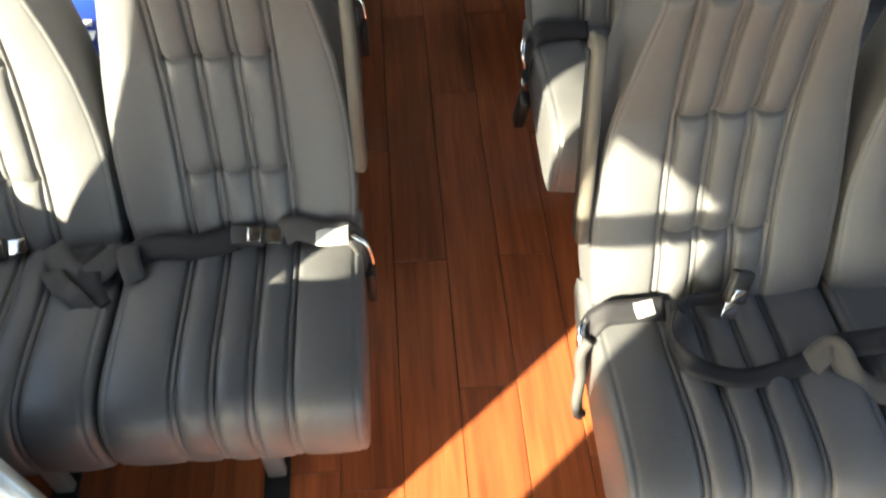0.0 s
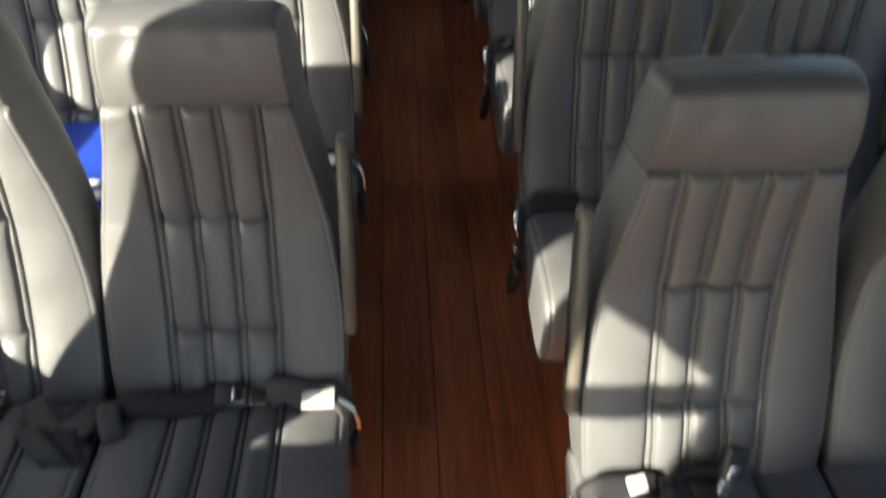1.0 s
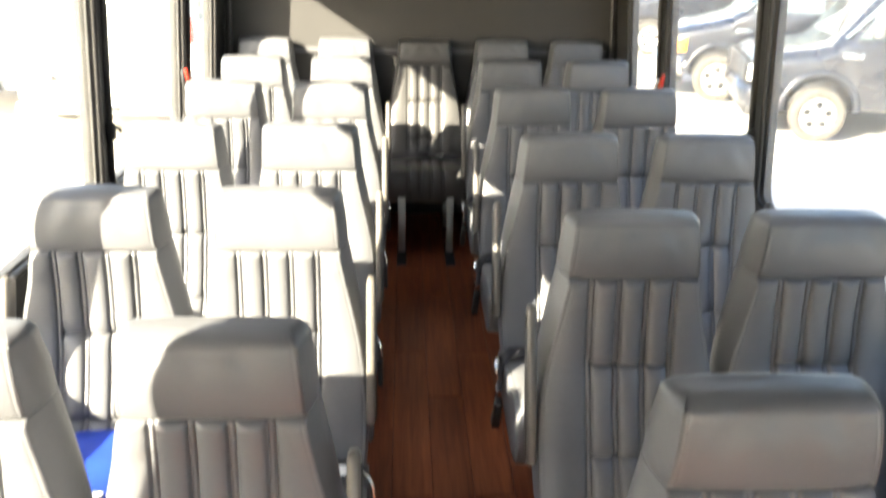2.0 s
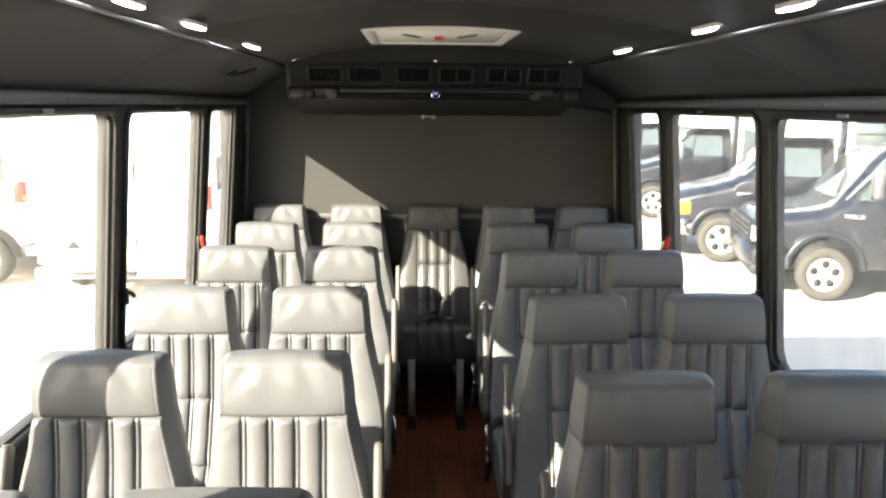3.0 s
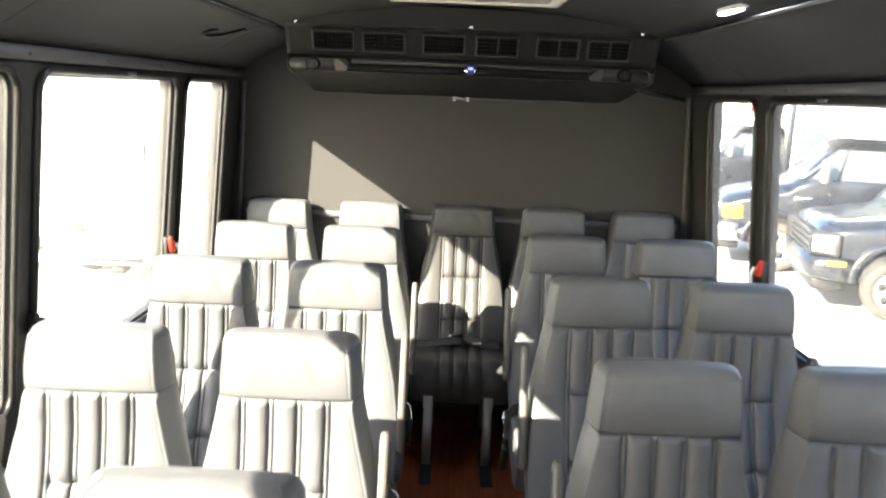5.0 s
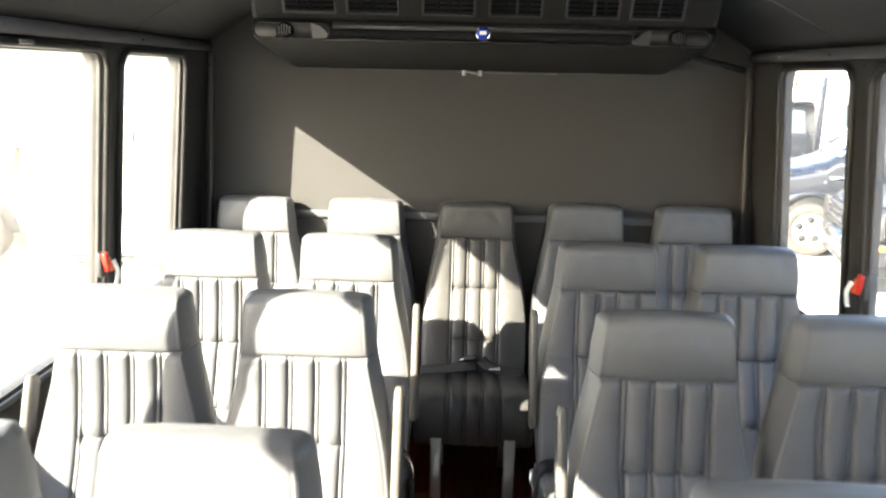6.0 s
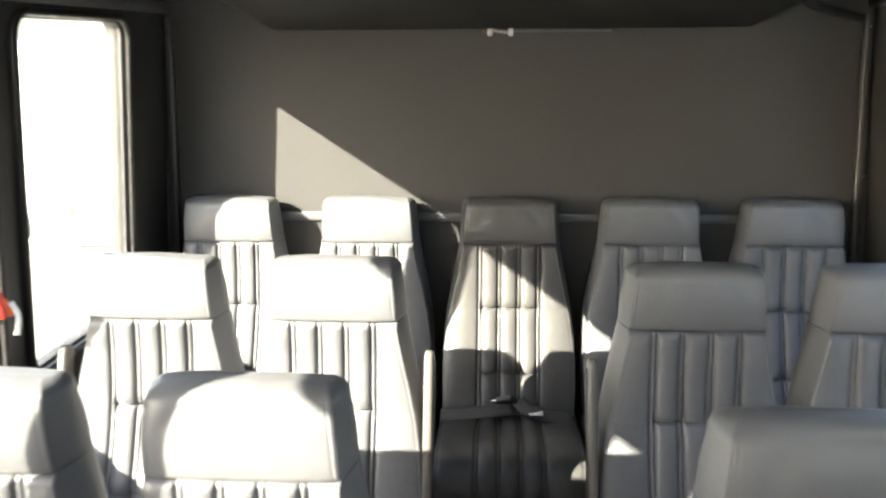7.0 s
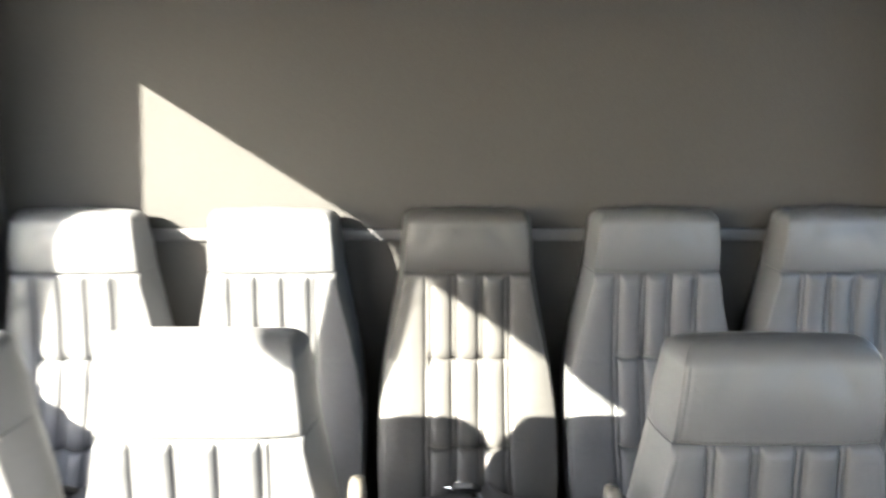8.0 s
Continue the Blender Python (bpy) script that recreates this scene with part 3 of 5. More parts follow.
# ---- roof hatch ----
hatch = thing("roof_hatch", "cream white plastic roof escape hatch in the ceiling", "hatch", at=(-0.020, 3.775, 1.970))
bm = bmesh.new()
outer, mid = rounded(-0.309, 0.309, -0.368, 0.368, 0.03), rounded(-0.262, 0.262, -0.318, 0.318, 0.03)
def bow(a):
    return -0.055 * (a / 0.3) ** 2 * 0.22
loft(bm, [[(a, b, 0.01 + bow(a)) for a, b in outer], [(a, b, -0.016 + bow(a)) for a, b in outer],
          [(a * 0.97, b * 0.97, -0.022 + bow(a)) for a, b in outer], [(a, b, -0.022 + bow(a)) for a, b in mid], [(a, b, -0.012 + bow(a)) for a, b in mid]], cap=False)
part("hatch_frame", bm, WHITE_TRIM, hatch)
part("hatch_lid", loft(bmesh.new(), [[(a, b, -0.0185 + bow(a)) for a, b in mid], [(a, b, -0.008 + bow(a)) for a, b in mid]]), WHITE_TRIM, hatch)
for x in (-0.115, 0.115):
    part("hinge_arm", boxed(-0.075, 0.075, -0.012, 0.012, -0.014, 0.0, 0.004, m=pose(x, -0.075, -0.018, 0, 0, 65 if x < 0 else -65)), PLASTIC, hatch, "black hinge arm")
part("cross_bar", boxed(-0.15, 0.15, -0.012, 0.012, -0.030, -0.017, 0.003), WHITE_TRIM, hatch)
part("release_handle", boxed(-0.018, 0.018, -0.035, 0.035, -0.038, -0.016, 0.005), RED, hatch, "red release handle")


# ---- ceiling lamps ----
def ceiling_lamp(x, y, tilt):
    ob = thing("ceiling_lamp", "small oval ceiling lamp, lit, beside the cove strip", "lamp", "ceiling lamps")
    ob.matrix_world = pose(x, y, 1.876, 0, tilt, 0)
    bm = bmesh.new()
    loft(bm, [[(a * k, b * k, z) for a, b in rounded(-0.025, 0.025, -0.074, 0.074, 0.0245)] for k, z in ((1, 0.004), (1.0, -0.004), (0.94, -0.008))])
    part("bezel", bm, WHITE_TRIM, ob)
    bm = bmesh.new()
    loft(bm, [[(a * k, b * k + 0.018, z) for a, b in rounded(-0.0225, 0.0225, -0.056, 0.056, 0.022)] for k, z in ((1, -0.006), (1.0, -0.010), (0.8, -0.014), (0.4, -0.015))])
    part("diffuser", bm, LAMP_GLOW, ob)


for x, ys, tilt in ((-0.712, (3.30, 2.52, 2.015), 12), (0.662, (3.36, 2.475, 1.95), -12)):
    for y in ys:
        ceiling_lamp(x, y, tilt)

# ---- rear wall trim ----
trim = thing("trim_back", "grey metal trim rail along the rear wall", "trim", kind="structure")
part("rail", boxed(X_LEFT + 0.03, X_RIGHT - 0.03, Y_BACK - 0.014, Y_BACK, 0.988, 1.018, 0.004), RAIL, trim)
for x in (X_LEFT + 0.018, X_RIGHT - 0.018):
    part("corner_strip", lean(boxed(x - 0.012, x + 0.012, Y_BACK - 0.024, Y_BACK - 0.001, 0.0, 1.64, 0.005), 1 if x > 0 else -1), DARKRAIL, trim)
    for z in (0.25, 0.7, 1.15, 1.6):
        part("screw", lean(disc(bmesh.new(), (x, Y_BACK - 0.024, z), (0, -1, 0), 0.004, 0.002, 8), 1 if x > 0 else -1), CHROME, trim)
part("seam_strip", boxed(-0.10, 0.30, Y_BACK - 0.005, Y_BACK, 1.592, 1.598, 0.001), RAIL, trim)
catch = thing("panel_catch", "tiny bright metal catch under the air conditioner", "catch", at=(-0.044, Y_BACK - 0.006, 1.594))
for dx in (-0.032, 0.032):
    part("plate", boxed(dx - 0.008, dx + 0.008, -0.005, 0.0, -0.013, 0.013, 0.002), STEEL, catch)
part("bolt", tube(bmesh.new(), [(-0.026, -0.006, 0.004), (0.0, -0.009, 0.0), (0.026, -0.006, -0.004)], 0.004), STEEL, catch)

# ---- rear air conditioner ----
ac = thing("air_conditioner", "charcoal rear air conditioner with six louvred vents under the ceiling", "air conditioner")
AC_L, AC_R = -0.770, 0.735
section = [(4.352, 1.945), (4.372, 1.868), (4.392, 1.858), (4.440, 1.766), (4.452, 1.752), (4.448, 1.742), (4.440, 1.728), (4.442, 1.706), (4.456, 1.692),
           (4.480, 1.684), (4.56, 1.672), (4.80, 1.640), (Y_BACK - 0.002, 1.602), (Y_BACK - 0.002, 1.955), (4.40, 1.955)]
rings = []
for x, k in ((AC_L, 0.90), (AC_L + 0.006, 0.97), (AC_L + 0.02, 1.0), (-0.5, 1.0), (0.0, 1.0), (0.48, 1.0), (AC_R - 0.02, 1.0), (AC_R - 0.006, 0.97), (AC_R, 0.90)):
    rings.append([(x, 4.75 + (y - 4.75) * k, 1.78 + (z - 1.78) * k) for y, z in section])
part("housing", loft(bmesh.new(), rings), HOUSING, ac, smooth=False)
slope = math.degrees(math.atan2(0.048, 0.092))
for cx in (-0.572, -0.369, -0.128, 0.085, 0.328, 0.531):
    m = pose(cx, 4.414, 1.811, 0, 0, 0) @ pose(0, 0, 0, slope, 0, 0)
    bm = bmesh.new()
    hole, rim = rounded(-0.078, 0.078, -0.037, 0.037, 0.004, 2), rounded(-0.086, 0.086, -0.045, 0.045, 0.006, 2)
    loft(bm, [[(a, 0.004, b) for a, b in rim], [(a, -0.008, b) for a, b in rim], [(a * 0.985, -0.011, b * 0.97) for a, b in rim], [(a, -0.011, b) for a, b in hole], [(a, 0.002, b) for a, b in hole]], cap=False)
    bm.transform(m)
    vent = part("vent", bm, VENT_FRAME, ac, smooth=False)
    bm = boxed(-0.079, 0.079, -0.0025, 0.0, -0.038, 0.038)
    bm.transform(m)
    part("backing", bm, VENT, vent, smooth=False)
    for k in range(4):
        bm = boxed(-0.078, 0.078, -0.0085, -0.003, -0.0008, 0.0008, m=pose(0, 0, -0.024 + k * 0.016, 0, 0, 0) @ pose(0, -0.001, 0, 18, 0, 0))
        bm.transform(m)
        part("slat", bm, VENT, vent, smooth=False)
    for k in range(3):
        bm = boxed(-0.0045, 0.0045, -0.0105, -0.0088, -0.034, 0.034, m=pose(-0.036 + k * 0.036, 0, 0, 0, 0, 30 - 8 * k))
        bm.transform(m)
        part("vane", bm, VENT_FRAME if k == 1 and cx > 0 else VENT, vent, smooth=False)
for x in (-0.717, -0.022, 0.652):
    part("screw", disc(bmesh.new(), (x, 4.371, 1.876), (0, -1, -0.2), 0.009, 0.005, 12, 0.002), CHROME, ac)
lip_y, lip_z = 4.436, 1.714
part("lip_roll", tube(bmesh.new(), [(-0.50, lip_y + 0.006, lip_z + 0.019), (0.47, lip_y + 0.006, lip_z + 0.019)], 0.011, 12), VENT_FRAME, ac, "lighter rolled lip")
# Raised near-black strip stands in for the shade inside a recessed slot.
part("lip_slot", boxed(-0.52, 0.49, lip_y + 0.001, lip_y + 0.012, lip_z - 0.018, lip_z + 0.008, 0.005), VENT, ac, "near-black strip for the shade in the lip slot")
part("lower_lip", tube(bmesh.new(), [(-0.60, lip_y + 0.008, lip_z - 0.024), (0.56, lip_y + 0.008, lip_z - 0.024)], 0.005, 8), HOUSING, ac)
for x, s in ((-0.655, 1), (0.605, -1)):
    bm = bmesh.new()
    shape = rounded(-0.105, 0.145, -0.026, 0.026, 0.025)
    loft(bm, [[(x + s * a, lip_y + 0.012, lip_z + b) for a, b in shape], [(x + s * a, lip_y - 0.003, lip_z + b) for a, b in shape],
              [(x + s * (0.02 + (a - 0.02) * 0.965), lip_y - 0.003, lip_z + b * 0.86) for a, b in shape], [(x + s * (0.02 + (a - 0.02) * 0.96), lip_y + 0.003, lip_z + b * 0.84) for a, b in shape]])
    pod = part("end_pod", bm, POD, ac, "grey rounded end pod")
    cap = [(x + s * a, b) for a, b in rounded(-0.099, -0.020, -0.0215, 0.0215, 0.021)]
    part("pod_cap", loft(bmesh.new(), [[(a, y, lip_z + b) for a, b in cap] for y in (lip_y + 0.003, lip_y - 0.002)]), LIGHT_POD if s > 0 else POD, pod, "lighter grey end cap")
    part("round_vent", loft(bmesh.new(), [[(x + 0.030 * math.sin(q) * math.cos(2 * math.pi * k / 24), lip_y + 0.002 - 0.018 * math.cos(q), lip_z + 0.027 * math.sin(q) * math.sin(2 * math.pi * k / 24)) for k in range(24)] for q in (1.57, 1.3, 1.0, 0.7, 0.4, 0.1)]), VENT, pod, "dark ball vent")
    for k in range(-2, 3):
        h = math.sqrt(0.023 ** 2 - (k * 0.0085) ** 2)
        y = lip_y + 0.002 - 0.018 * math.sqrt(1 - (k * 0.0085 / 0.030) ** 2 * 0.9)
        part("fin", boxed(x + k * 0.0085 - 0.0016, x + k * 0.0085 + 0.0016, y - 0.003, y + 0.002, lip_z - h * 0.7, lip_z + h * 0.85), LIGHT_POD if s > 0 else POD, pod, smooth=False)
    part("corner_wedge", loft(bmesh.new(), [[(x + s * 0.084, y, lip_z + 0.024), (x + s * 0.112, y, lip_z + 0.016), (x + s * 0.138, y, lip_z - 0.008), (x + s * 0.134, y, lip_z - 0.022), (x + s * 0.090, y, lip_z - 0.023)] for y in (lip_y + 0.002, lip_y - 0.006)]), LIGHT_POD if s > 0 else POD, pod, "light corner wedge", smooth=False)
badge = part("badge", disc(bmesh.new(), (-0.017, lip_y - 0.004 + 0.004, lip_z + 0.002), (0, -1, 0), 0.024, 0.008, 28, 0.002), CHROME, ac, "round chrome-rimmed blue badge")
part("badge_face", disc(bmesh.new(), (-0.017, lip_y - 0.006, lip_z + 0.002), (0, -1, 0), 0.0195, 0.005, 28), BADGE, badge)
part("badge_mark", boxed(-0.028, -0.006, lip_y - 0.0125, lip_y - 0.0108, lip_z - 0.001, lip_z + 0.010), WHITE_LABEL, badge, smooth=False)
loopc = thing("loose_cord", "thin black cord loop on the cove panel", "cord")
part("cord", tube(bmesh.new(), smooth_line([(-0.87, 4.20, 1.824), (-0.93, 4.12, 1.796), (-0.955, 4.0, 1.782), (-0.945, 3.93, 1.786), (-0.925, 3.95, 1.798), (-0.915, 3.99, 1.804)]), 0.005, 8), PLASTIC, loopc)
hose = thing("drain_hose", "black drain hose along the rear corner", "hose")
part("hose", tube(bmesh.new(), smooth_line([(0.70, 4.62, 1.668), (0.82, 4.85, 1.655), (0.95, 5.0, 1.640), (1.03, 5.055, 1.625)]), 0.012, 10), RUBBER, hose)


# ---- seats ----
# heights and forward offsets count from the floor and from the headrest seam; a seat faces -y
FACE = [(0.385, -0.190), (0.43, -0.178), (0.49, -0.150), (0.552, -0.115), (0.62, -0.080), (0.68, -0.054), (0.74, -0.032), (0.80, -0.018), (0.87, -0.006), (0.945, 0.0)]
HALF = [(0.385, 0.200), (0.43, 0.208), (0.50, 0.2125), (0.58, 0.2135), (0.65, 0.2105), (0.72, 0.203), (0.80, 0.1885), (0.88, 0.1725), (0.945, 0.1605), (1.00, 0.1575), (1.05, 0.1525), (1.09, 0.149)]
FLUTES = (-0.093, -0.031, 0.031, 0.093)
SEAM_UP, SEAM_LOW, SEAM_HEAD = 0.742, 0.552, 0.945


def dip(d, w):
    return math.exp(-(d / w) ** 2)


def flute_depth(x, along, cross):
    """How far the stitched face lies behind the smooth one, at x across; cross: distances to the cross seams."""
    g = 0.0
    near = min(abs(x - f) for f in FLUTES)
    for f in FLUTES:
        g += 0.0066 * (dip(x - f - 0.0060, 0.0023) + dip(x - f + 0.0060, 0.0023)) + 0.0020 * dip(x - f, 0.0115)
        g -= 0.0016 * dip(x - f, 0.0032)
    if abs(x) < 0.093:
        g -= 0.0110 * math.sin(math.pi * min(near, 0.031) / 0.062) ** 0.75
        for c in cross:
            g += 0.0080 * dip(c, 0.0030) + 0.0075 * dip(c, 0.016)
    else:
        g -= 0.0085 * math.sin(math.pi * min((abs(x) - 0.093) / 0.11, 1.0)) ** 0.8
    return g * along


XS = sorted(set([round(f + d, 5) for f in FLUTES for d in (-0.012, -0.0092, -0.0075, -0.0058, -0.0042, -0.0022, 0.0, 0.0022, 0.0042, 0.0058, 0.0075, 0.0092, 0.012)]
                + [round(v, 5) for v in (-0.075, -0.067, -0.057, -0.049, -0.012, 0.0, 0.012, 0.049, 0.057, 0.067, 0.075, -0.112, 0.112)]))


def slice_of_back(z, half, face, rear, depth_at, edge=0.004, flare=0.013):
    """One level of a back: the stitched front, the rounded sides and the rear, as a ring of points."""
    pts = []
    full, half = half, half - flare
    shrink = min(1.0, (half - 0.016) / 0.112)
    xs = [x * shrink for x in XS]
    wide = half - 0.019 - xs[-1]
    outer = [xs[-1] + wide * s for s in (0.3, 0.6, 0.85)] + [half - d for d in (0.016, 0.0125, 0.0105, 0.0085, 0.0065, 0.0045, 0.002, 0.0006, 0.0)]
    xs = [-v for v in outer[::-1]] + xs + outer
    for x in xs:
        over = max(abs(x) - (half - edge), 0.0)
        back_off = edge - math.sqrt(max(edge * edge - over * over, 0.0))
        crown = 0.007 * (x / half) ** 4
        welt = 0.0010 * dip(abs(x) - (half - 0.0085), 0.0016)
        pts.append((x, face + back_off + crown + welt + depth_at(x), z))
    deep = rear - face
    gusset = ((0.055, 0.03), (0.08, 0.09), (0.13, 0.20), (0.24, 0.42), (0.45, 0.85), (0.6, 1.0), (0.8, 1.0), (0.92, 0.6))
    for k, f in gusset:
        pts.append((half + flare * f, face + deep * k, z))
    for x in (0.9, 0.5, 0.0, -0.5, -0.9):
        pts.append((full * x, rear, z))
    for k, f in gusset[::-1]:
        pts.append((-half - flare * f, face + deep * k, z))
    return pts


def backrest_mesh():
    zs = set(np.round(np.linspace(0.385, 0.945, 44), 4))
    for c in (SEAM_UP, SEAM_LOW):
        zs |= {round(c + d, 4) for d in (-0.018, -0.012, -0.008, -0.005, -0.003, -0.0015, 0, 0.0015, 0.003, 0.005, 0.008, 0.012, 0.018)}
    zs |= {round(0.945 - d, 4) for d in (0.0, 0.002, 0.004, 0.007, 0.011, 0.016, 0.024)}
    rings = []
    for z in sorted(zs):
        face = curve(FACE, z)
        cross = (z - SEAM_UP, z - SEAM_LOW)
        tuck = 0.008 * dip(z - 0.945, 0.004)
        fade = min(1.0, 0.35 + (0.945 - z) / 0.02)
        flare = 0.004 + 0.010 * min(max((z - 0.58) / 0.28, 0.0), 1.0)
        rings.append(slice_of_back(z, curve(HALF, z), face, face + 0.124 - 0.012 * (z - 0.5),
                                   lambda x: flute_depth(x, fade, cross) + tuck + 0.0035 * noise.noise(Vector((x * 14, z * 14, 2.0))) * dip(abs(x) - 0.15, 0.06)
                                   + 0.0062 * noise.noise(Vector((x * 22 + z * 30, z * 70 - x * 16, 5.0))) * dip(z - 0.905, 0.033) * dip(abs(x) - 0.128, 0.03), flare=flare))
    return loft(bmesh.new(), rings)


def headrest_mesh(seed):
    """The padded top: a tucked seam, a plain front that bows back, and a narrow rolled ridge."""
    steps = [(0.9455, 0.0065, 0.0005), (0.947, 0.0015, 0.0), (0.950, -0.0010, 0.0), (0.956, -0.0024, 0.0), (0.968, -0.0040, 0.0), (0.985, -0.0048, 0.0), (1.000, -0.0044, 0.0), (1.015, -0.0032, 0.0),
             (1.028, -0.0014, 0.0), (1.040, 0.0010, 0.0), (1.050, 0.0036, 0.0), (1.058, 0.0062, 0.0)]

    def dent(x, z):
        pucker = 0.0014 * noise.noise(Vector((x * 8 + seed * 3.1, z * 9, seed)))
        middle = 0.012 * (seed - 1.5)
        top = 0.0045 * dip(x - middle, 0.05) * dip(z - 1.062, 0.024)
        for side in (-1, 1):
            slant = x - middle - side * (0.066 + 0.60 * (1.06 - z))
            top += 0.0042 * dip(slant, 0.020) * dip(z - 1.040, 0.032) - 0.0030 * dip(slant + side * 0.042, 0.028) * dip(z - 1.035, 0.032)
        return pucker + top
    rings = [slice_of_back(z, curve(HALF, z) - pull, off, 0.118 - 0.25 * max(z - 1.0, 0.0), lambda x: dent(x, z), edge=0.004, flare=0.014) for z, off, pull in steps]
    base = rings[-1]
    half, lo, hi = 0.152, min(p[1] for p in base), max(p[1] for p in base)
    for a in (8, 16, 24, 32, 40, 48, 56, 64, 72, 80, 86, 90):
        inset, rise = 1 - math.cos(radians(a)), math.sin(radians(a))
        ring = []
        for x, y, z in base:
            k = (half - 0.024 * inset) / half
            t = (y - lo) / (hi - lo)
            yy = y + inset * (0.046 * (1 - t) - 0.026 * t)
            sag = 0.005 * (abs(x) / half) ** 3 + 0.0022 * noise.noise(Vector((x * 12, seed * 5.0, a * 0.02)))
            ring.append((x * k, yy, z + 0.027 * rise - sag * rise))
        rings.append(ring)
    return loft(bmesh.new(), rings)


CUSHION = smooth_line([(0, -0.12, 0.432), (0, -0.20, 0.438), (0, -0.30, 0.451), (0, -0.40, 0.464), (0, -0.475, 0.466), (0, -0.518, 0.454), (0, -0.545, 0.424), (0, -0.556, 0.385), (0, -0.554, 0.335), (0, -0.538, 0.298), (0, -0.48, 0.284)], 5)


def cushion_mesh():
    n = len(CUSHION)
    xs = [x for x in XS]
    outer = [0.135, 0.160, 0.180] + [0.2125 - d for d in (0.022, 0.0175, 0.0145, 0.012, 0.0095, 0.007, 0.004, 0.0015, 0.0)]
    xs = [-v for v in outer[::-1]] + xs + outer
    rings = []
    for x in xs:
        over = max(abs(x) - (0.2125 - 0.014), 0.0)
        inset = 0.014 - math.sqrt(max(0.014 ** 2 - over ** 2, 0.0)) + 0.0025 * dip(abs(x) - 0.198, 0.0025)
        loop = []
        for i, p in enumerate(CUSHION):
            way = CUSHION[min(i + 1, n - 1)] - CUSHION[max(i - 1, 0)]
            out = Vector((0, way.z, -way.y)).normalized()
            out = -out if out.dot(p - Vector((0, -0.3, 0.39))) < 0 else out
            fade = 0.35 + 0.65 * min(max((p.z - 0.34) / 0.11, 0.0), 1.0)
            g = flute_depth(x, 0.9 * fade, ()) + inset + 0.004 * noise.noise(Vector((x * 9, p.y * 9, p.z * 9)))
            q = p - out * g
            loop.append((x, q.y, q.z))
        loop += [(x, -0.30, 0.308 + inset * 0.2), (x, -0.14, 0.335 + inset * 0.2), (x, -0.10, 0.37), (x, -0.10, 0.41)]
        rings.append(loop)
    return loft(bmesh.new(), rings)


def mesh_of(name, bm, mat):
    ob = part(name, bm, mat, None)
    mesh = ob.data
    bpy.data.objects.remove(ob)
    return mesh


BACK_MESH = mesh_of("backrest", backrest_mesh(), VINYL)
HEAD_MESHES = [mesh_of("headrest", headrest_mesh(k), VINYL) for k in range(4)]
CUSHION_MESH = mesh_of("seat_cushion", cushion_mesh(), VINYL)


def stitch_line():
    """Running stitches under the headrest."""
    bm = bmesh.new()
    for x in np.arange(-0.135, 0.1351, 0.0075):
        y = 0.007 * (x / 0.146) ** 4
        box(bm, x - 0.0024, x + 0.0024, y - 0.0024, y - 0.0008, 0.9526, 0.9535)
    return bm


STITCH_MESH = mesh_of("stitching", stitch_line(), THREAD)


def facing(at, ahead, up):
    """A placement at a point whose x looks ahead and whose z looks up as nearly as it can."""
    x = Vector(ahead).normalized()
    y = Vector(up).cross(x).normalized()
    z = x.cross(y)
    return Matrix(((x.x, y.x, z.x, at[0]), (x.y, y.y, z.y, at[1]), (x.z, y.z, z.z, at[2]), (0, 0, 0, 1)))


def buckle_set(parent, m):
    """Belt tongue and buckle: a metal tongue, a black body and a bright push plate."""
    bm = boxed(-0.030, 0.030, -0.020, 0.020, -0.009, 0.009, 0.005)
    bm.transform(m)
    body = part("belt_buckle", bm, PLASTIC, parent, "black belt buckle")
    bm = boxed(0.002, 0.026, -0.013, 0.013, 0.009, 0.0115, 0.001)
    bm.transform(m)
    part("push_plate", bm, CHROME, body, "bright metal push plate")
    bm = boxed(0.030, 0.062, -0.014, 0.014, -0.002, 0.0015, 0.001)
    bm.transform(m)
    part("belt_tongue", bm, CHROME, body, "bright metal tongue")
    return body


def add_seat(parent, cx, head, bench=True):
    """The cushion, fluted back, headrest and stitching of one place."""
    for name, mesh in (("seat_cushion", CUSHION_MESH), ("backrest", BACK_MESH)):
        ob = part(name, None, None, parent, mesh=mesh)
        ob.location = (cx, 0, 0)
    top = part("headrest", None, None, parent, mesh=HEAD_MESHES[head])
    top.location = (cx, 0, 0)
    sew = part("stitching", None, None, parent, mesh=STITCH_MESH)
    sew.location = (cx, 0, 0)


def add_armrest(parent, x, side):
    """A folded-up armrest: a slim rounded bar along the side of the back, with its pivot."""
    foot, tip = Vector((x, -0.098, 0.540)), Vector((x, 0.022, 0.872))
    way = (tip - foot).normalized()
    deep = Vector((1, 0, 0)).cross(way)
    shape = rounded(-0.0118, 0.0118, -0.023, 0.023, 0.010, 4)
    rings = []
    for d, k in ((-0.012, 0.55), (-0.008, 0.8), (0.0, 1.0), (0.17, 1.0), (0.335, 0.98), (0.347, 0.85), (0.353, 0.6)):
        c = foot + way * d
        rings.append([c + Vector((1, 0, 0)) * a * k + deep * b * k for a, b in shape])
    arm = part("armrest", loft(bmesh.new(), rings), ARM, parent, "taupe plastic armrest, folded up")
    rings = []
    for d in (0.004, 0.33):
        c = foot + way * d
        rings.append([c + Vector((1, 0, 0)) * (a * 0.25 + side * 0.0111) + deep * b * 0.45 for a, b in shape])
    part("inset_strip", loft(bmesh.new(), rings), PLASTIC, arm, "dark inset strip")
    part("pivot", disc(bmesh.new(), (x - side * 0.034, -0.060, 0.555), (side, 0, 0), 0.022, 0.022, 20, 0.004), PLASTIC, parent, "black armrest pivot")


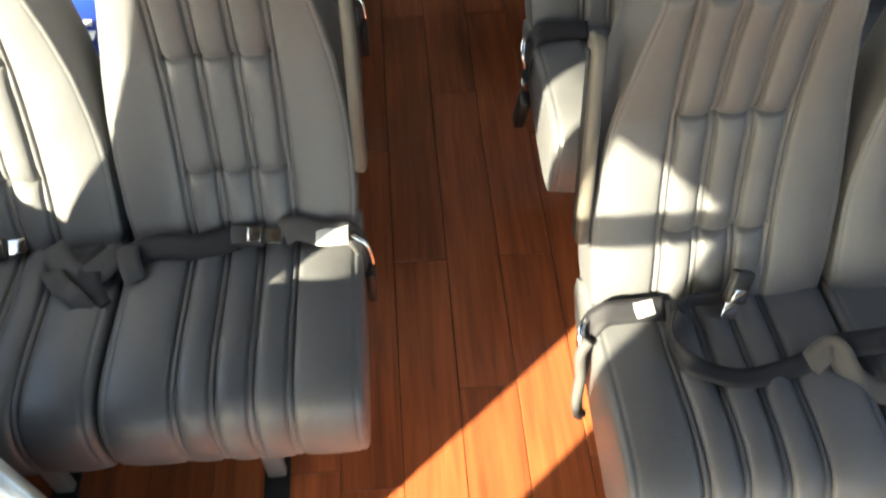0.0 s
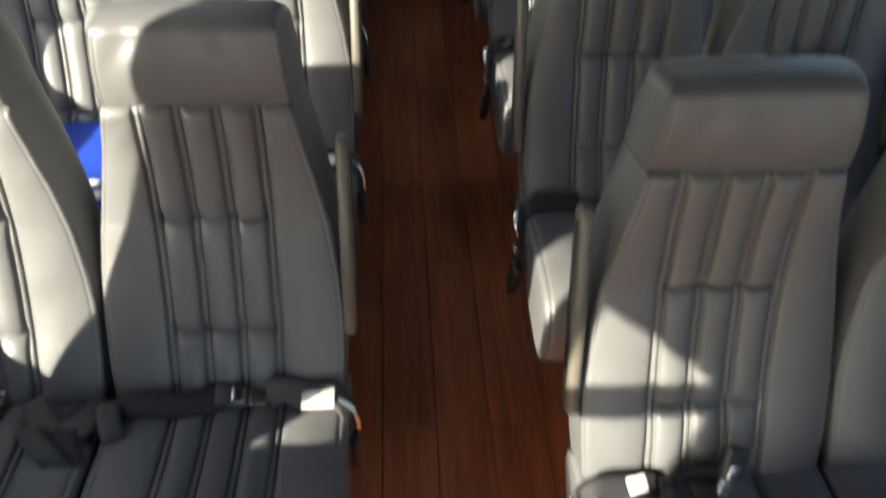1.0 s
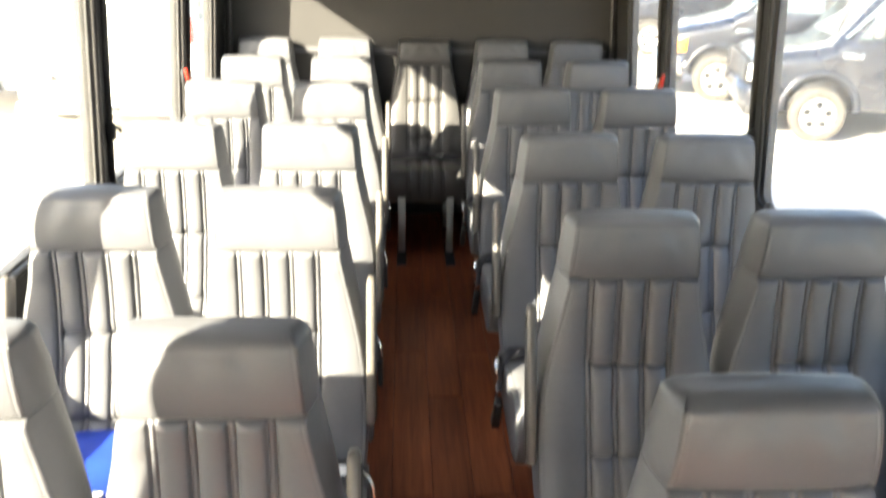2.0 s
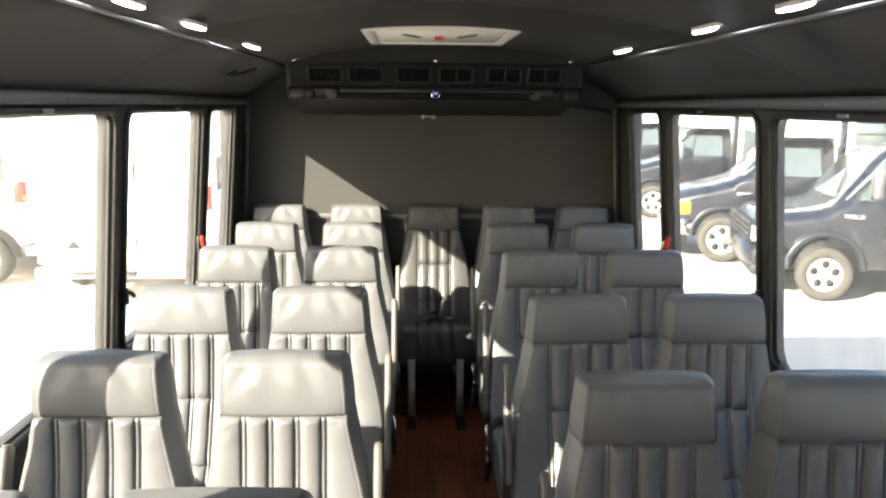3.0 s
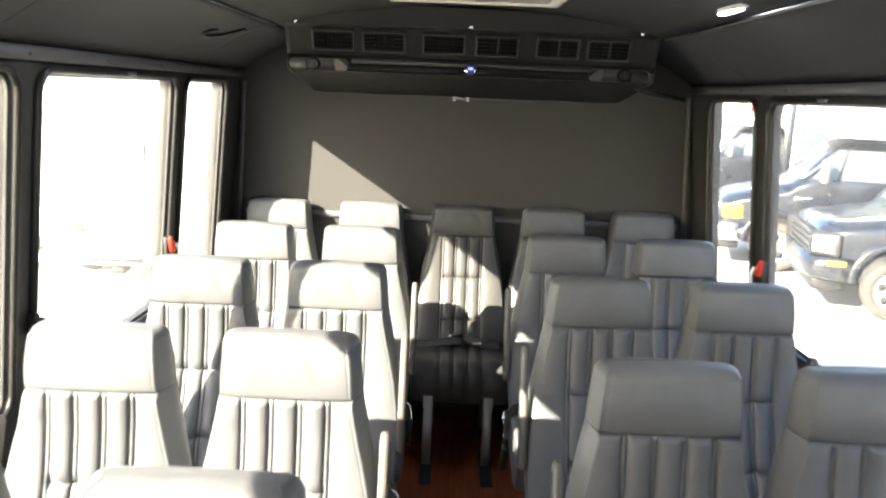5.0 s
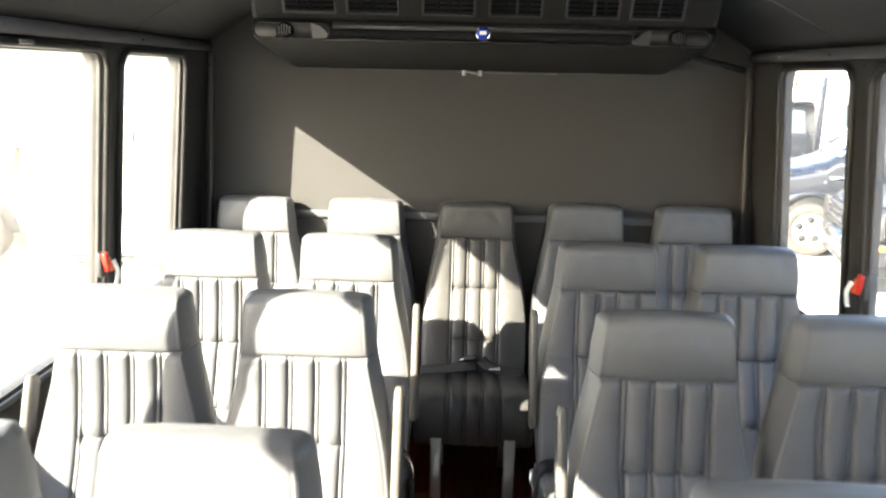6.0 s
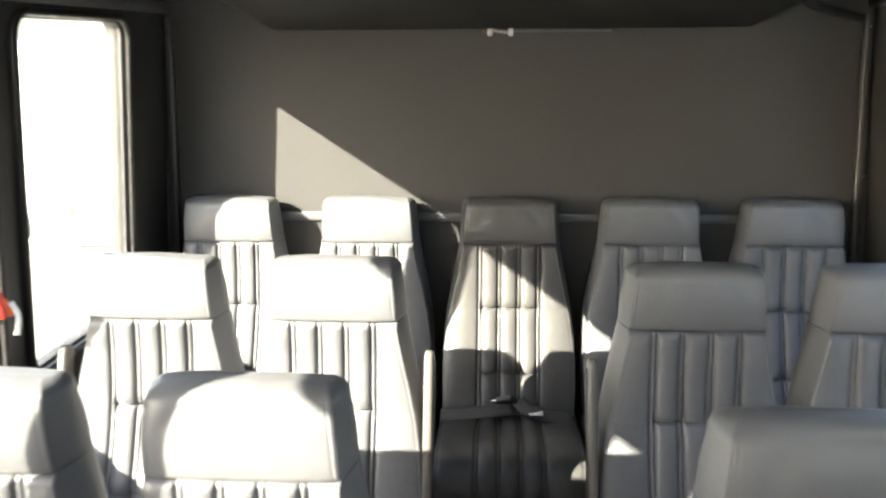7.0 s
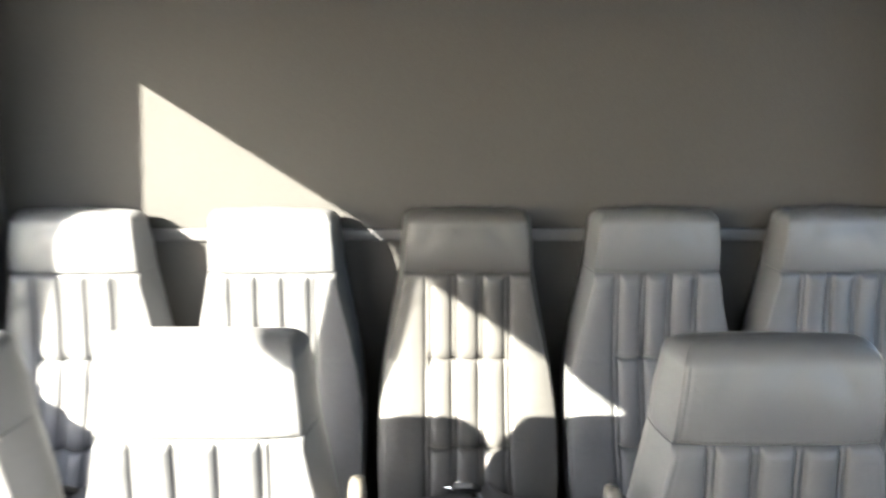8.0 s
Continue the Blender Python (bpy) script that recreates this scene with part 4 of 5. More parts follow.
def add_base(parent, x0, x1, legs, ahead=0.0):
    part("seat_frame", boxed(x0 + 0.012, x1 - 0.012, -0.455, -0.11, 0.262, 0.300, 0.006), PLASTIC, parent, "black steel seat frame")
    for x in legs:
        bm = bmesh.new()
        loft(bm, [[(x + a, y + b, z) for a, b in rounded(-0.020, 0.020, -0.012, 0.012, 0.006, 3)] for y, z in ((-0.440 - ahead * 1.3, 0.265 + ahead * 0.75), (-0.452 - ahead, 0.15), (-0.462 - ahead, 0.012))])
        leg = part("leg", bm, LEG, parent, "grey steel leg")
        part("foot_plate", boxed(x - 0.026, x + 0.026, -0.735, -0.425, 0.001, 0.011, 0.003), RUBBER, leg, "black foot plate")
        bm = bmesh.new()
        loft(bm, [[(x + a, y + b, z) for a, b in rounded(-0.020, 0.020, -0.012, 0.012, 0.006, 3)] for y, z in ((-0.150, 0.265), (-0.13, 0.012))])
        part("leg", bm, LEG, parent, "grey steel leg")
    part("back_shell", boxed(x0 + 0.02, x1 - 0.02, -0.075, -0.045, 0.30, 0.50, 0.008), PLASTIC, parent)


GAP = 0.4305


def double_seat_left():
    """Aisle place at x = 0, window place at -GAP."""
    ob = thing("double_seat", "grey vinyl double bus seat with fluted stitched backs, armrests up", "seat", "double seats along the aisle")
    add_seat(ob, 0.0, 0)
    add_seat(ob, -GAP, 1)
    add_armrest(ob, 0.220, 1)
    add_armrest(ob, -GAP - 0.218, -1)
    add_base(ob, -GAP - 0.21, 0.21, (0.0, -GAP))
    bm = ribbon(bmesh.new(), [(-0.205, -0.215, 0.452), (-0.15, -0.20, 0.462), (-0.08, -0.205, 0.460), (-0.01, -0.190, 0.462)], ((0, -0.5, 1), (0, -0.6, 1)))
    part("belt_strap", bm, WEBBING, ob, "dark lap belt strap")
    bm = ribbon(bmesh.new(), [(-0.206, -0.196, 0.462), (-0.198, -0.225, 0.471), (-0.190, -0.250, 0.468), (-0.183, -0.268, 0.456)], ((0.1, -0.3, 1), (0.35, -0.4, 1)), 0.038)
    part("belt_strap", bm, GREYWEB, ob, "grey lap belt end")
    buckle_set(ob, pose(0.008, -0.190, 0.466, 25, 0, -4))
    bm = ribbon(bmesh.new(), [(0.072, -0.192, 0.468), (0.10, -0.188, 0.478), (0.15, -0.198, 0.466), (0.192, -0.196, 0.462), (0.214, -0.21, 0.43), (0.222, -0.215, 0.36)], ((0, -0.5, 1), (1, -0.2, 0)))
    part("belt_strap", bm, GREYWEB, ob, "grey lap belt end")
    part("belt_label", boxed(0.132, 0.190, -0.226, -0.184, 0.4705, 0.4725, 0.001), WHITE_LABEL, ob, "white belt label")
    part("belt_loop", tube(bmesh.new(), smooth_line([(0.196, -0.20, 0.462), (0.222, -0.21, 0.44), (0.230, -0.22, 0.395)]), 0.0055, 8), CHROME, ob, "bright steel belt loop")
    part("belt_anchor", boxed(0.216, 0.232, -0.245, -0.195, 0.30, 0.39, 0.005), PLASTIC, ob)
    bm = ribbon(bmesh.new(), [(-0.215, -0.20, 0.462), (-0.235, -0.235, 0.468), (-0.27, -0.26, 0.462), (-0.31, -0.235, 0.462), (-0.335, -0.19, 0.47)], ((0, -0.3, 1), (0, -0.6, 1)))
    part("belt_strap", bm, GREYWEB, ob, "grey lap belt end")
    bm = ribbon(bmesh.new(), [(-0.235, -0.20, 0.462), (-0.262, -0.245, 0.466), (-0.255, -0.285, 0.464), (-0.235, -0.32, 0.455)], ((0, -0.3, 1), (0, -0.3, 1)), 0.04)
    part("belt_strap", bm, WEBBING, ob, "dark lap belt strap")
    bm = ribbon(bmesh.new(), [(-0.338, -0.236, 0.455), (-0.322, -0.258, 0.472), (-0.300, -0.285, 0.470), (-0.278, -0.305, 0.474), (-0.258, -0.325, 0.456)], ((0.5, -0.3, 1), (-0.2, -0.5, 1)), 0.036)
    part("belt_strap", bm, GREYWEB, ob, "grey lap belt end")
    buckle_set(ob, pose(-GAP - 0.02, -0.19, 0.462, 20, 0, 10))
    return ob


def double_seat_right():
    """Aisle place at x = 0, window place at +GAP."""
    ob = thing("double_seat", "grey vinyl double bus seat with fluted backs and loose belts", "seat", "double seats along the aisle")
    add_seat(ob, 0.0, 2)
    add_seat(ob, GAP, 3)
    add_armrest(ob, -0.224, -1)
    add_armrest(ob, GAP + 0.218, 1)
    add_base(ob, -0.21, GAP + 0.21, (0.0, GAP))
    bm = ribbon(bmesh.new(), [(-0.225, -0.26, 0.36), (-0.218, -0.225, 0.43), (-0.195, -0.212, 0.460), (-0.15, -0.208, 0.462), (-0.085, -0.205, 0.458)], ((-1, -0.2, 0), (0, -0.5, 1)), 0.042)
    part("belt_strap", bm, WEBBING, ob, "dark lap belt strap")
    part("belt_loop", tube(bmesh.new(), smooth_line([(-0.214, -0.205, 0.44), (-0.232, -0.225, 0.45), (-0.236, -0.25, 0.43), (-0.228, -0.255, 0.40)]), 0.006, 8), CHROME, ob, "bright steel belt loop")
    return ob


def hanging_buckle(ob):
    """A closed buckle that hangs down at the aisle side of a seat."""
    bm = boxed(-0.012, 0.012, -0.021, 0.021, -0.050, 0.050, 0.006)
    bm.transform(pose(-0.233, -0.285, 0.30, 12, 4, 0))
    hang = part("hanging_buckle", bm, PLASTIC, ob, "black buckle hanging at the aisle side")
    bm = boxed(-0.004, 0.004, -0.012, 0.012, -0.02, 0.02, 0.002)
    bm.transform(pose(-0.236, -0.272, 0.362, 12, 4, 0))
    part("buckle_tip", bm, CHROME, hang, "bright metal tip")


def belt_hook(ob):
    """The bent grey belt anchor at the aisle side of the front seat."""
    part("belt_anchor", tube(bmesh.new(), smooth_line([(-0.222, -0.250, 0.445), (-0.236, -0.262, 0.420), (-0.232, -0.278, 0.375), (-0.236, -0.300, 0.330), (-0.234, -0.318, 0.305), (-0.226, -0.312, 0.292)]), 0.010, 10), GREYWEB, ob, "bent grey belt anchor")


def loose_belt(ob):
    """The unfastened belt of the front seat: a standing buckle, a loop on its edge and folded grey ends."""
    buckle_set(ob, facing((0.034, -0.196, 0.500), (-0.25, -0.50, -0.75), (0.25, -0.75, 0.6)))
    bm = ribbon(bmesh.new(), [(0.03, -0.195, 0.462), (-0.045, -0.200, 0.470), (-0.084, -0.232, 0.472), (-0.095, -0.281, 0.473), (-0.068, -0.324, 0.474), (-0.004, -0.350, 0.472), (0.062, -0.343, 0.468), (0.125, -0.325, 0.470)], ((-0.3, -1, 0.2), (-0.5, -0.9, 0.1), (-1, -0.4, 0.1), (-1, 0.1, 0.15), (-0.7, 0.4, 0.5), (-0.1, -0.1, 1), (0, -0.3, 1), (0, -0.3, 1)), 0.034, 0.0018)
    part("belt_strap", bm, WEBBING, ob, "dark looped lap belt strap")
    bm = ribbon(bmesh.new(), [(0.118, -0.335, 0.466), (0.145, -0.318, 0.492), (0.160, -0.325, 0.496), (0.182, -0.362, 0.470), (0.225, -0.390, 0.466), (0.30, -0.402, 0.466)], ((-0.3, -0.3, 1), (-0.9, -0.6, 0.5), (-0.6, -0.7, 0.5), (0, -0.3, 1), (0, -0.2, 1)), 0.040, 0.0018)
    part("belt_strap", bm, GREYWEB, ob, "grey folded lap belt end")
    bm = ribbon(bmesh.new(), [(0.165, -0.300, 0.462), (0.225, -0.310, 0.490), (0.27, -0.300, 0.478), (0.33, -0.285, 0.455)], ((-0.2, -0.5, 1), (0, -0.2, 1)), 0.042)
    part("belt_strap", bm, WEBBING, ob, "dark lap belt strap")
    part("belt_label", boxed(-0.017, 0.017, -0.013, 0.013, -0.001, 0.001, 0.001, m=pose(-0.122, -0.207, 0.4655, 24, 0, 12)), WHITE_LABEL, ob, "white belt label")


def single_seat():
    ob = thing("rear_seat", "grey vinyl rear-row bus seat with a fluted stitched back", "seat", "rear row seats")
    add_seat(ob, 0.0, 1)
    add_base(ob, -0.21, 0.21, (-0.131, 0.131), 0.085)
    bm = ribbon(bmesh.new(), [(-0.21, -0.20, 0.448), (-0.13, -0.205, 0.458), (-0.05, -0.21, 0.470), (0.01, -0.19, 0.470)], ((0, -0.5, 1), (0, -0.5, 1)))
    part("belt_strap", bm, GREYWEB, ob, "grey lap belt strap")
    bm = ribbon(bmesh.new(), [(0.19, -0.20, 0.452), (0.12, -0.21, 0.46), (0.06, -0.21, 0.478), (0.03, -0.18, 0.494)], ((0, -0.5, 1), (0, -0.8, 1)))
    part("belt_strap", bm, GREYWEB, ob, "grey lap belt strap")
    buckle_set(ob, pose(-0.005, -0.180, 0.492, 40, 20, 150))
    part("belt_label", boxed(0.062, 0.105, -0.232, -0.196, 0.468, 0.4705, 0.001), WHITE_LABEL, ob, "white belt label")
    return ob


SEAM_ROWS_LEFT = (1.352, 2.063, 2.755, 3.508, 4.199)
SEAM_ROWS_RIGHT = (1.163, 1.896, 2.643, 3.425, 4.172)
LEFT_X, RIGHT_X = -0.4235, 0.3905
first = double_seat_left()
first.location = (LEFT_X, SEAM_ROWS_LEFT[0], 0)
for i, y in enumerate(SEAM_ROWS_LEFT[1:]):
    c = copy_thing(first, pose(LEFT_X, y, 0))
first = double_seat_right()
first.location = (RIGHT_X, SEAM_ROWS_RIGHT[0], 0)
for y in SEAM_ROWS_RIGHT[1:]:
    hanging_buckle(copy_thing(first, pose(RIGHT_X, y, 0)))
loose_belt(first)
belt_hook(first)
first = single_seat()
first.location = (-0.918, 5.0 - 0.035, -0.005)
for x in (-0.463, 0.437, 0.876):
    copy_thing(first, pose(x, 5.0 - 0.035, -0.005))
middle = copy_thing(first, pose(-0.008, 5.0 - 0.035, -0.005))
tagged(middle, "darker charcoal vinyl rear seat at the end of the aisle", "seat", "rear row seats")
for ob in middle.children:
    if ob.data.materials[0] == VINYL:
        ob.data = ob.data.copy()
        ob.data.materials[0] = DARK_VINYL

# ---- loose things ----
bag = thing("blue_bag", "crumpled bright blue bag with painted white highlights lying on a seat", "bag", at=(-0.86, 1.76, 0.455))
bm = bmesh.new()
rings = []
for t in np.linspace(-1, 1, 15):
    w = 0.15 * (1 - abs(t) ** 6 * 0.25)
    ring = []
    for k in range(24):
        a = 2 * math.pi * k / 24
        h = 0.045 * (1 - abs(t) ** 4 * 0.6)
        q = 0.012 * noise.noise(Vector((math.cos(a) * 2.5, t * 3, math.sin(a) * 2.5)))
        ring.append((w * math.copysign(abs(math.cos(a)) ** 0.6, math.cos(a)) + q, t * 0.20, 0.05 + h * math.copysign(abs(math.sin(a)) ** 0.7, math.sin(a)) + q))
    rings.append(ring)
part("bag_body", loft(bm, rings), BLUE, bag)
# White patches stand in for highlights on the crumpled cloth.
for dx, dy, w in ((0.10, -0.125, 0.020), (0.095, -0.085, 0.013), (0.075, -0.16, 0.012), (0.04, -0.10, 0.016)):
    bm = boxed(dx - w, dx + w, dy - w * 0.7, dy + w * 0.7, 0.0945, 0.0965, 0.0008)
    part("print_mark", bm, WHITE_LABEL, bag, "white patch painted as a highlight", smooth=False)

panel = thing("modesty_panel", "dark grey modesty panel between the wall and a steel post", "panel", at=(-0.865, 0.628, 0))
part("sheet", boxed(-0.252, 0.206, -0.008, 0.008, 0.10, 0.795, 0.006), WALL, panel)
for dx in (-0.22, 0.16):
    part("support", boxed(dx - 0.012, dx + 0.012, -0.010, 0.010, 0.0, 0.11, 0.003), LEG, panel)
# Unseen rail, placed so that its shadow bands the front right seat.
rail = thing("partition_rail", "unseen black rail that casts a shadow band on the front seat", "rail", at=(-0.87, 0.11, 0))
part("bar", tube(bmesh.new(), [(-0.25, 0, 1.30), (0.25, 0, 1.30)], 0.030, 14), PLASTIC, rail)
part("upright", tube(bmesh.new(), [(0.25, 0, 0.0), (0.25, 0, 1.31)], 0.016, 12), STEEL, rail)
post = thing("stanchion_post", "bright steel post with a rounded cap near the front seat", "post", at=(-0.612, 0.628, 0))
part("tube", tube(bmesh.new(), [(0, 0, 0.01), (0, 0, 0.80)], 0.017, 20), STEEL, post)
part("cap", loft(bmesh.new(), [[(r * math.cos(2 * math.pi * k / 20), r * math.sin(2 * math.pi * k / 20), z) for k in range(20)] for r, z in ((0.0175, 0.798), (0.0175, 0.806), (0.014, 0.814), (0.006, 0.818))]), CHROME, post)
part("flange", disc(bmesh.new(), (0, 0, 0), (0, 0, 1), 0.04, 0.01, 24, 0.003), STEEL, post)


# ---- the yard outside ----
def wheel(parent, x, y, side, r=0.375, dark=False):
    """A wheel whose outer face looks along side * y."""
    hub = Vector((x, y, YARD + r))
    prof = [(0.60, -0.10), (0.97, -0.10), (1.0, -0.06), (1.0, 0.06), (0.97, 0.095), (0.80, 0.105), (0.66, 0.09), (0.62, 0.06)]
    rings = []
    for q, d in prof:
        rings.append([hub + Vector((r * q * math.cos(2 * math.pi * k / 28), side * d, r * q * math.sin(2 * math.pi * k / 28))) for k in range(28)])
    w = part("wheel", loft(bmesh.new(), rings, cap=False), DARK_TYRE if dark else TYRE, parent, "dusty black tyre")
    bm = bmesh.new()
    rings = []
    for q, d in ((0.64, 0.07), (0.62, 0.085), (0.55, 0.06), (0.22, 0.05), (0.18, 0.09), (0.10, 0.10), (0.005, 0.10)):
        rings.append([hub + Vector((r * q * math.cos(2 * math.pi * k / 28), side * d, r * q * math.sin(2 * math.pi * k / 28))) for k in range(28)])
    loft(bm, rings, cap=False)
    part("rim", bm, DULL_RIM if dark else RIM, w, "silver rim")
    for k in range(5):
        a = 2 * math.pi * k / 5 + 0.3
        c = hub + Vector((0.40 * r * math.cos(a), side * 0.058, 0.40 * r * math.sin(a)))
        part("rim_hole", disc(bmesh.new(), c, (0, side, 0), 0.055 * r / 0.375, 0.006, 10), RUBBER, w)


def profile_body(pts, y0, y1, mat, name, parent, tuck=0.06, label=""):
    """A body from a side outline (x along the car, z), with rounded flanks."""
    rings = []
    cx = sum(p[0] for p in pts) / len(pts)
    cz = sum(p[1] for p in pts) / len(pts)
    for y, k in ((y0, 0.95), (y0 + 0.015, 0.975), (y0 + tuck, 1.0), ((y0 + y1) / 2, 1.0), (y1 - tuck, 1.0), (y1 - 0.015, 0.975), (y1, 0.95)):
        rings.append([(cx + (x - cx) * (k + 1) / 2, y, cz + (z - cz) * k) for x, z in pts])
    return part(name, loft(bmesh.new(), rings), mat, parent, label, smooth=False)


def cab_mesh(g, stations):
    """The nose and cab of a van, lofted from front to rear: x, half width at the belt and at the top, bottom, belt and top."""
    rings = []
    for x, wb, wt, low, belt, top in stations:
        half = [(0.0, top), (wt * 0.5, top - 0.006), (wt * 0.85, top - 0.022), (wt, top - 0.06), (wb - 0.02 - (wb - wt) * 0.06, belt + (top - belt) * 0.12), (wb - 0.006, belt), (wb, belt - 0.06), (wb, (belt + low) / 2), (wb - 0.01, low + 0.10), (wb - 0.06, low)]
        rings.append([(x, 1.0 - a, g + b) for a, b in half] + [(x, 1.0 + a, g + b) for a, b in half[::-1][:-1]])
    return loft(bmesh.new(), rings)


VAN_CAB = [(0.00, 0.84, 0.74, 0.58, 0.88, 1.00), (0.05, 0.93, 0.83, 0.50, 0.92, 1.07), (0.15, 0.97, 0.87, 0.44, 0.98, 1.13), (0.35, 0.985, 0.89, 0.42, 1.06, 1.19), (0.70, 0.995, 0.90, 0.40, 1.14, 1.27),
           (1.00, 1.0, 0.92, 0.40, 1.22, 1.36), (1.12, 1.0, 0.90, 0.40, 1.32, 1.44), (1.28, 1.0, 0.87, 0.40, 1.36, 1.62), (1.46, 1.0, 0.84, 0.40, 1.38, 1.82), (1.62, 1.0, 0.82, 0.40, 1.39, 1.97),
           (1.82, 1.0, 0.82, 0.40, 1.39, 2.03), (2.2, 1.0, 0.82, 0.40, 1.39, 2.05), (2.58, 1.0, 0.82, 0.40, 1.39, 2.05)]
TRUCK_CAB = [(0.00, 0.80, 0.76, 0.60, 0.92, 1.00), (0.05, 0.87, 0.82, 0.52, 0.96, 1.08), (0.16, 0.95, 0.86, 0.46, 1.00, 1.13), (0.40, 0.985, 0.86, 0.44, 1.04, 1.17), (0.75, 0.995, 0.87, 0.42, 1.08, 1.22),
             (0.96, 1.0, 0.89, 0.42, 1.16, 1.27), (1.04, 1.0, 0.88, 0.42, 1.22, 1.36), (1.22, 1.0, 0.84, 0.42, 1.26, 1.60), (1.40, 1.0, 0.80, 0.42, 1.28, 1.84), (1.56, 1.0, 0.78, 0.42, 1.29, 1.99),
             (1.80, 1.0, 0.78, 0.42, 1.29, 2.06), (2.4, 1.0, 0.78, 0.42, 1.29, 2.08), (3.4, 1.0, 0.78, 0.42, 1.29, 2.07)]


def shuttle_van(x, y, turn, label, truck=False, sign=False):
    """A parked shuttle bus, nose along -x before its turn; its near front wheel stands at x, y."""
    ob = thing("shuttle_van", label, "van", "parked shuttle vans")
    ob.matrix_world = pose(x, y, 0, 0, 0, turn) @ pose(-0.86, 0, 0)
    g = YARD
    part("cab", cab_mesh(g, TRUCK_CAB if truck else VAN_CAB), BLACK_PAINT, ob)
    if truck:
        foot, head, low, high, sill, top, door = 1.03, 1.54, 1.34, 1.94, 1.34, 1.92, (1.22, 1.60, 2.36)
    else:
        foot, head, low, high, sill, top, door = 1.10, 1.60, 1.43, 1.93, 1.44, 1.89, (1.28, 1.62, 2.30)
        outline = [(2.5, g + 1.90), (2.44, g + 2.075), (1.62, g + 2.08), (1.36, g + 2.12), (1.28, g + 2.27), (1.34, g + 2.52), (1.62, g + 2.86), (2.3, g + 3.06), (7.2, g + 3.10), (7.3, g + 0.5), (2.60, g + 0.42)]
        body = profile_body(outline, -0.14, 2.14, WHITE_PAINT, "passenger_body", ob, 0.10)
        part("front_edge", boxed(2.50, 2.62, -0.156, -0.06, g + 0.45, g + 2.55, 0.02), BLACK_PAINT, body, "black front edge of the body")
        for k in range(4):
            a = 2.72 + k * 1.12
            part("side_window", boxed(a, a + 1.02, -0.154, -0.13, g + 1.42, g + 2.52, 0.03), CAR_GLASS, body, "dark side window")
            part("window_rail", boxed(a + 0.02, a + 1.0, -0.160, -0.150, g + 2.12, g + 2.15, 0.004), RUBBER, body)
        part("skirt", boxed(2.64, 7.23, -0.153, -0.13, g + 0.5, g + 1.36, 0.01), BLACK_PAINT, body)
        for k in range(4 if sign else 0):
            part("sign_bar", boxed(1.72 + k * 0.10, 1.785 + k * 0.10, -0.150, -0.12, g + 2.36, g + 2.50, 0.004), RED_LENS, body, "red lettering bar")
            part("sign_bar", boxed(1.72 + k * 0.10, 1.785 + k * 0.10, -0.150, -0.12, g + 2.54, g + 2.58, 0.004), RED_LENS, body, "red lettering bar")
    glass = []
    for q, d in ((-0.84, 0.06), (-0.6, 0.01), (0.0, -0.04), (0.6, 0.01), (0.84, 0.06)):
        line = [(foot + (head - foot) * k + d, 1 + q * (1.13 - 0.17 * k), g + low + (high - low) * k) for k in (0, 0.35, 0.7, 1.0)]
        glass.append(line + [(head + d + 0.07, 1 + q * 0.95, g + high - 0.02), (foot + d + 0.10, 1 + q, g + low - 0.01)])
    part("windscreen", loft(bmesh.new(), glass), SCREEN_GLASS, ob, "pale reflecting windscreen", smooth=False)
    part("door_window", loft(bmesh.new(), [[(door[0], -0.004 + d, g + sill), (door[1], 0.150 + d, g + top), (door[2], 0.152 + d, g + top), (door[2] + 0.03, -0.004 + d, g + sill)] for d in (0.0, 0.05)]), CAR_GLASS, ob, "pale side door window", smooth=False)
    part("window_post", loft(bmesh.new(), [[(door[0] + 0.34, -0.008 + d, g + sill), (door[1] + 0.12, 0.144 + d, g + top), (door[1] + 0.15, 0.144 + d, g + top), (door[0] + 0.38, -0.008 + d, g + sill)] for d in (0.0, 0.05)]), RUBBER, ob, smooth=False)
    for a in (door[0] - 0.14, door[2] + 0.07):
        part("door_seam", boxed(a, a + 0.012, -0.004, 0.03, g + 0.55, g + 1.24), RUBBER, ob, smooth=False)
    part("door_handle", boxed(door[2] - 0.14, door[2] + 0.01, -0.02, 0.03, g + 1.14, g + 1.18, 0.008), PLASTIC, ob)
    # The pale grey body stands in for the light that the mirror reflects.
    mirror = part("door_mirror", boxed(door[0] + 0.08, door[0] + 0.19, -0.34, -0.13, g + 1.40, g + 1.76, 0.035), DULL_RIM, ob, "door mirror, pale grey in place of its reflection")
    for z in (1.48, 1.68):
        part("mirror_arm", tube(bmesh.new(), [(door[0] + 0.14, -0.15, g + z), (door[0] + 0.16, 0.02, g + z - 0.12)], 0.014), PLASTIC, mirror)
    part("fender_badge", boxed(1.06, 1.32, -0.008, 0.03, g + 1.10, g + 1.155, 0.004), CHROME, ob, "bright fender badge")
    part("wiper", tube(bmesh.new(), [(foot + 0.02, 0.40, g + low + 0.01), (foot + 0.04, 0.95, g + low + 0.07)], 0.010, 6), PLASTIC, ob)
    rings = []
    wide = 0.07 if truck else 0.045
    for q, yy in ((0.52, 0.02), (0.52, -wide), (0.49, -wide - 0.012), (0.43, -wide + 0.005), (0.43, 0.02)):
        rings.append([(0.86 + q * math.cos(math.pi * k / 18), yy, g + 0.42 + q * math.sin(math.pi * k / 18)) for k in range(19)])
    part("wheel_arch", loft(bmesh.new(), rings, cap=False, wrap=False), BLACK_PAINT, ob, "flared wheel arch")
